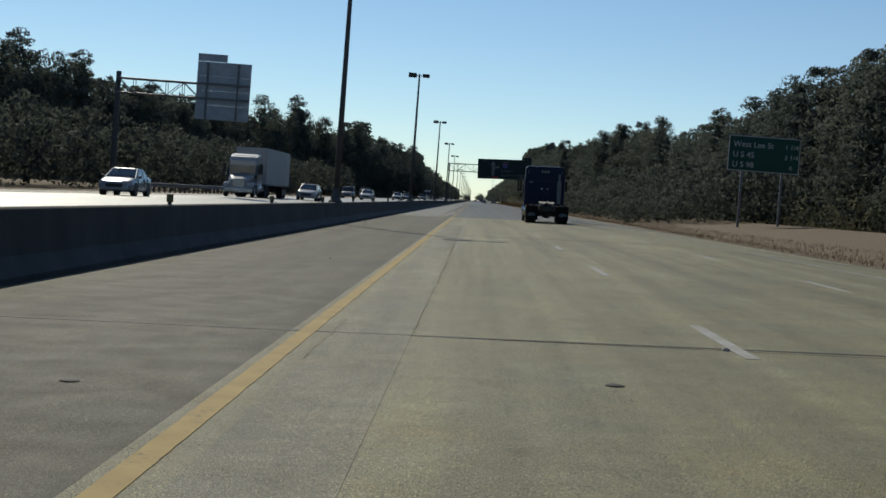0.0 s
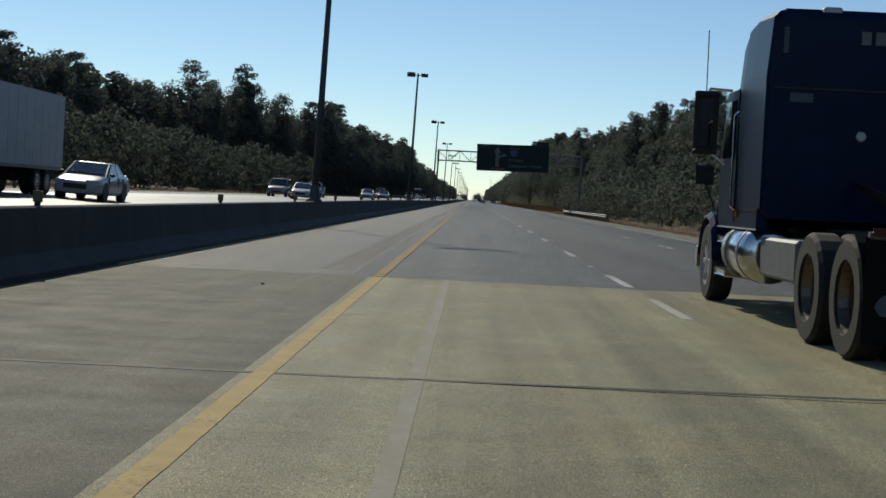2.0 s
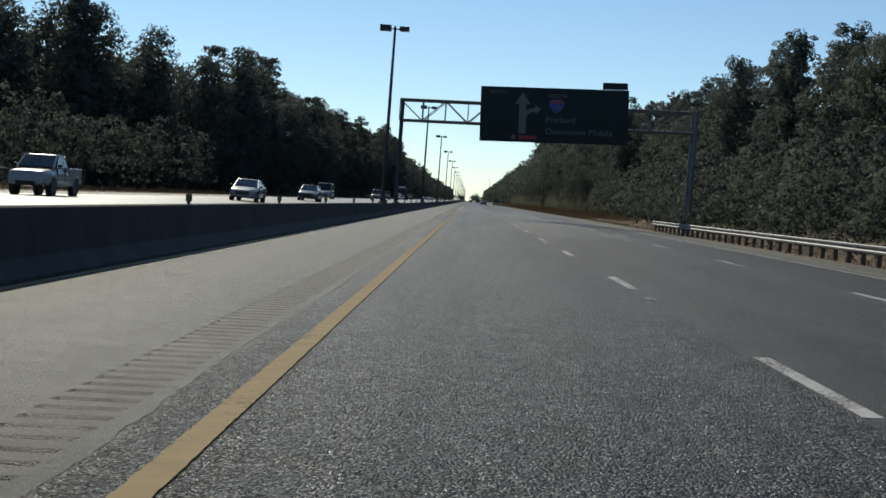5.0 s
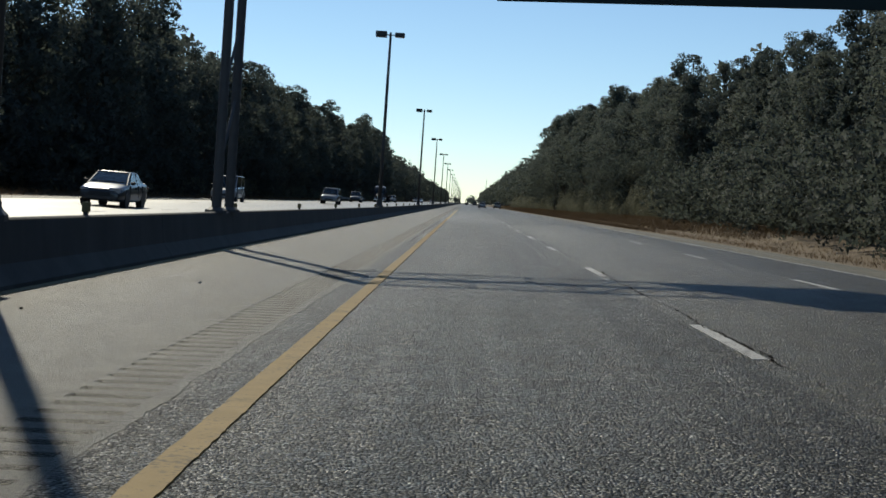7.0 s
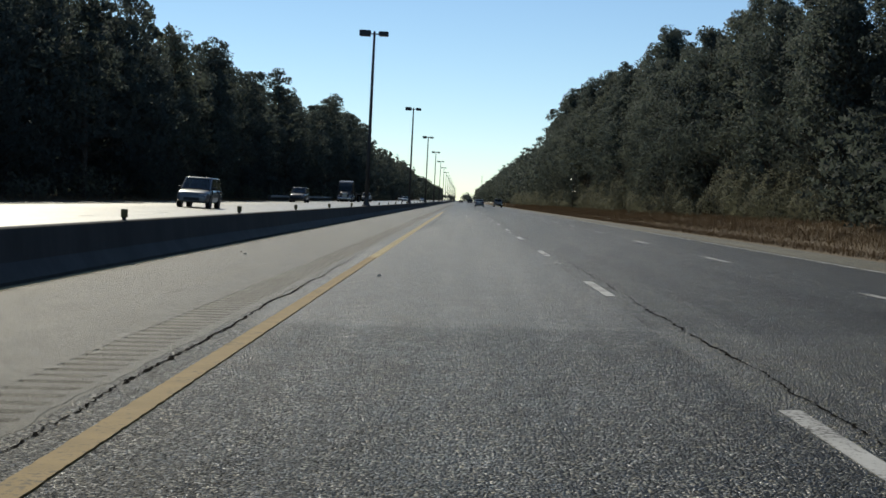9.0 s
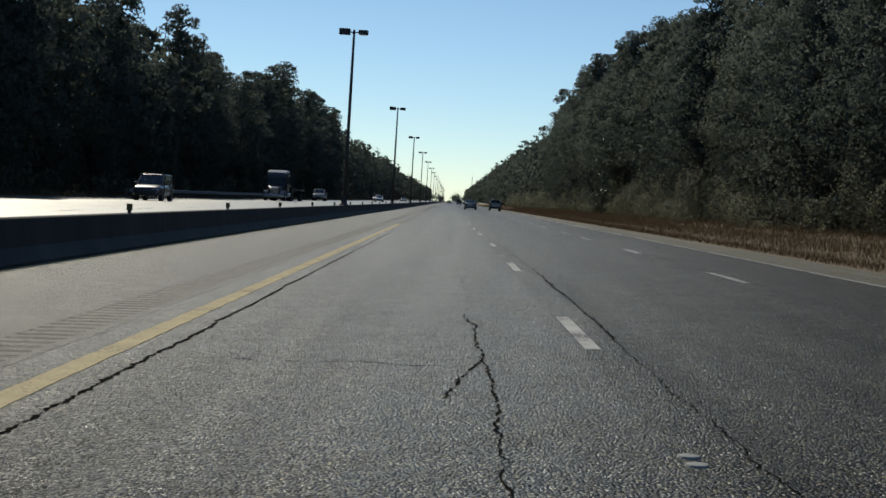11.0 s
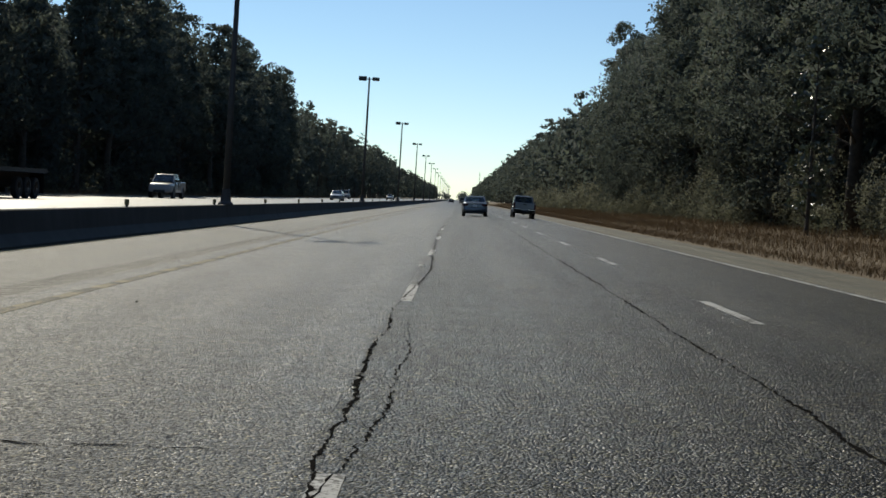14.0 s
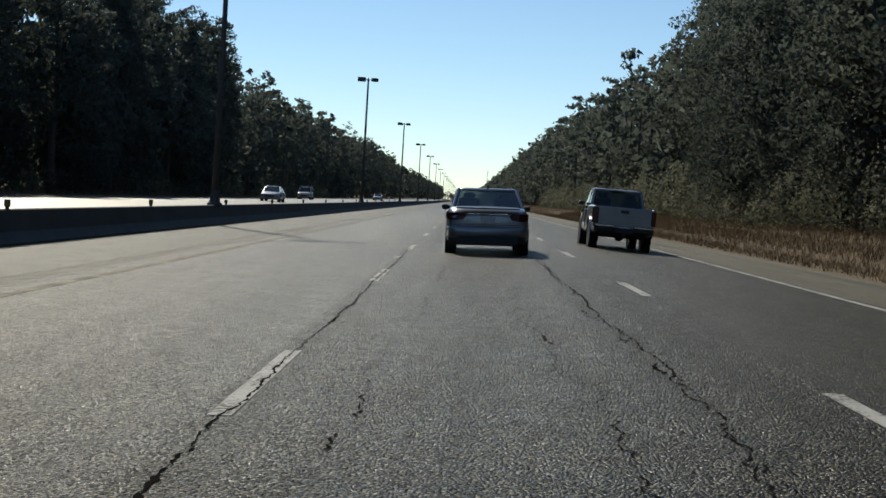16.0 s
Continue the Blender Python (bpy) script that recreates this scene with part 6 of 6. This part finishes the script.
for side, edge in ((-1, LEFT_EDGE), (1, RIGHT_EDGE)):
    # Rearmost layer is a tall screen of large cards, added to block the sky.
    for back, top, n, size in ((2.5, 8.0, 30000, 0.55), (7.0, 11.0, 22000, 0.95), (13.0, 15.0, 26000, 1.7)):
        y = rng.uniform(40, 1000, n)
        x = np.interp(y, *edge) + side * (back + rng.normal(0, 1.3, n))
        v.append(cards(np.stack([x, y, rng.uniform(-0.2, 1.0, n) * (top + 1.5 * np.sin(y * 0.21) + 1.2 * np.sin(y * 0.077))], 1), size, rng))
tagged(new("undergrowth", card_mesh("undergrowth", np.concatenate(v), M_UNDER)), "dark tangled undergrowth between trunks, with an added sky screen behind", "undergrowth", "", "stuff")
rng = np.random.default_rng(31)
v = []
for i in range(420):
    x, y = rng.uniform(-420, 420), rng.uniform(2610, 2700)
    if abs(x) < 6:
        continue
    h = rng.uniform(9, 14)
    v.append(cards(rng.normal(size=(60, 3)) * np.array([3.2, 3.2, h * 0.24]) + np.array([x, y, h * 0.5]), 2.4, rng))
tagged(new("woods_horizon", card_mesh("woods_horizon", np.concatenate(v), M_LEAF)), "low dark line of woods at the end of the road", "woods", "", "stuff")


# ---- scrub and dead grass ----
def scrub(name, spots, label, material, size, seed):
    rng = np.random.default_rng(seed)
    v = []
    for x, y, r, h in spots:
        near = x > 0 and 400 < y < 680
        n = int((250 if near else 60) * r * h) + 60
        d = rng.normal(size=(n, 3))
        d /= np.linalg.norm(d, axis=1)[:, None]
        d *= rng.uniform(0.78, 1.0, n)[:, None]
        d *= np.array([r, r, h * 0.55])
        d += rng.normal(size=(n, 3)) * 0.07
        d *= 1 + 0.22 * np.sin(d[:, :1] * 3.1 + x) * np.sin(d[:, 1:2] * 2.7 + y)
        c = d + np.array([x, y, surface(x) + h * 0.42])
        keep = c[:, 2] > surface(x) - 0.1
        v.append(cards(c[keep], size if near else 0.28, rng, 0.0, d[keep] / np.array([r, r, h * 0.55]) ** 2))
    return tagged(new(name, card_mesh(name, np.concatenate(v), material)), label, "scrub", "", "stuff")


rng = np.random.default_rng(41)
spots = []
y = 60.0
while y < 900:
    for side, edge in ((1, RIGHT_EDGE), (-1, LEFT_EDGE)):
        e = float(np.interp(y, *edge))
        for back in ((-2.0, -0.4) if y > 380 and side > 0 else (-0.8,)):
            h = rng.uniform(1.2, 2.9) if back < -1 else rng.uniform(2.2, 5.2) * (1.0 if side > 0 else 0.6)
            if rng.random() < (0.45 if back < -1 else 0.8):
                spots.append((e + side * (back + rng.uniform(-0.7, 0.7)), y + rng.uniform(-1, 1), rng.uniform(0.8, 1.3) * (0.55 + 0.26 * h), h))
    y += rng.uniform(2.4, 4.6)
scrub("scrub", spots, "tangled olive and grey scrub along the wood's edge", M_SHRUB, 0.14, 42)


def grass(name, n, x0, x1, y0, y1, height, seed, label):
    """Thin upright blades, two triangles each."""
    rng = np.random.default_rng(seed)
    x = x0 + (x1 - x0) * rng.uniform(0, 1, n)
    y = rng.uniform(y0, y1, n)
    h = height * rng.uniform(0.4, 1.3, n)
    z = np.interp(x, [-60, -40, -30, -22.6, 14.4, 17.0, 21.0, 26.0], [-0.25, -0.2, -0.25, -0.05, -0.008, -0.04, 0.58, 1.05])
    a = rng.uniform(0, math.pi, n)
    w = rng.uniform(0.007, 0.020, n)
    lx, ly = rng.normal(0, 0.35, n) * h, rng.normal(0, 0.35, n) * h
    v = np.empty((n, 4, 3))
    v[:, 0] = np.stack([x - w * np.cos(a), y - w * np.sin(a), z - 0.02], 1)
    v[:, 1] = np.stack([x + w * np.cos(a), y + w * np.sin(a), z - 0.02], 1)
    v[:, 2] = np.stack([x + lx + 0.3 * w, y + ly, z + h], 1)
    v[:, 3] = np.stack([x + lx - 0.3 * w, y + ly, z + h], 1)
    up = unit(np.stack([rng.normal(0, 0.12, n), rng.normal(0, 0.12, n) - 0.35, np.full(n, 0.8)], 1))
    v = np.concatenate([v.reshape(-1, 3), np.repeat(up, 4, axis=0)], axis=1)
    return tagged(new(name, card_mesh(name, v, M_DRYGRASS, 4)), label, "grass", "", "stuff")


grass("dry_grass", 64000, 14.6, 20.5, 360, 760, 0.18, 51, "brown dead grass on the right verge")
grass("dry_grass", 16000, 14.6, 24.0, 755, 1050, 0.3, 55, "brown dead grass on the right verge")
grass("tall_dry_grass", 52000, 18.0, 24.5, 330, 760, 0.33, 54, "tall russet dead grass below the scrub")
grass("dry_grass", 14000, 14.6, 19.0, 20, 360, 0.15, 52, "brown dead grass on the right verge")
grass("dry_grass", 16000, -29.0, -23.2, 250, 800, 0.35, 53, "brown dead grass beyond the oncoming lanes")

# radio mast far off
for x, y, h in ((24.0, 1900.0, 30.0),):
    mast = thing("radio_mast", "thin steel lattice radio mast far away", "radio mast", "radio masts")
    b = Mb()
    for dx, dy in ((-0.6, -0.4), (0.6, -0.4), (0, 0.7)):
        b.tube((x + dx, y + dy, -0.4), (x + dx * 0.6, y + dy * 0.6, h), 0.09, 0.07, 5)
    part("legs", b, M_STEEL, mast)
    b = Mb()
    for i in range(int(h / 2)):
        z, q = 2.0 * i, 1 - 0.4 * i * 2 / h
        b.tube((x - 0.6 * q, y - 0.4 * q, z), (x + 0.6 * q, y - 0.4 * q, z + 2), 0.05, n=4).tube((x + 0.6 * q, y - 0.4 * q, z), (x, y + 0.7 * q, z + 2), 0.05, n=4)
    part("lattice", b, M_STEEL, mast)
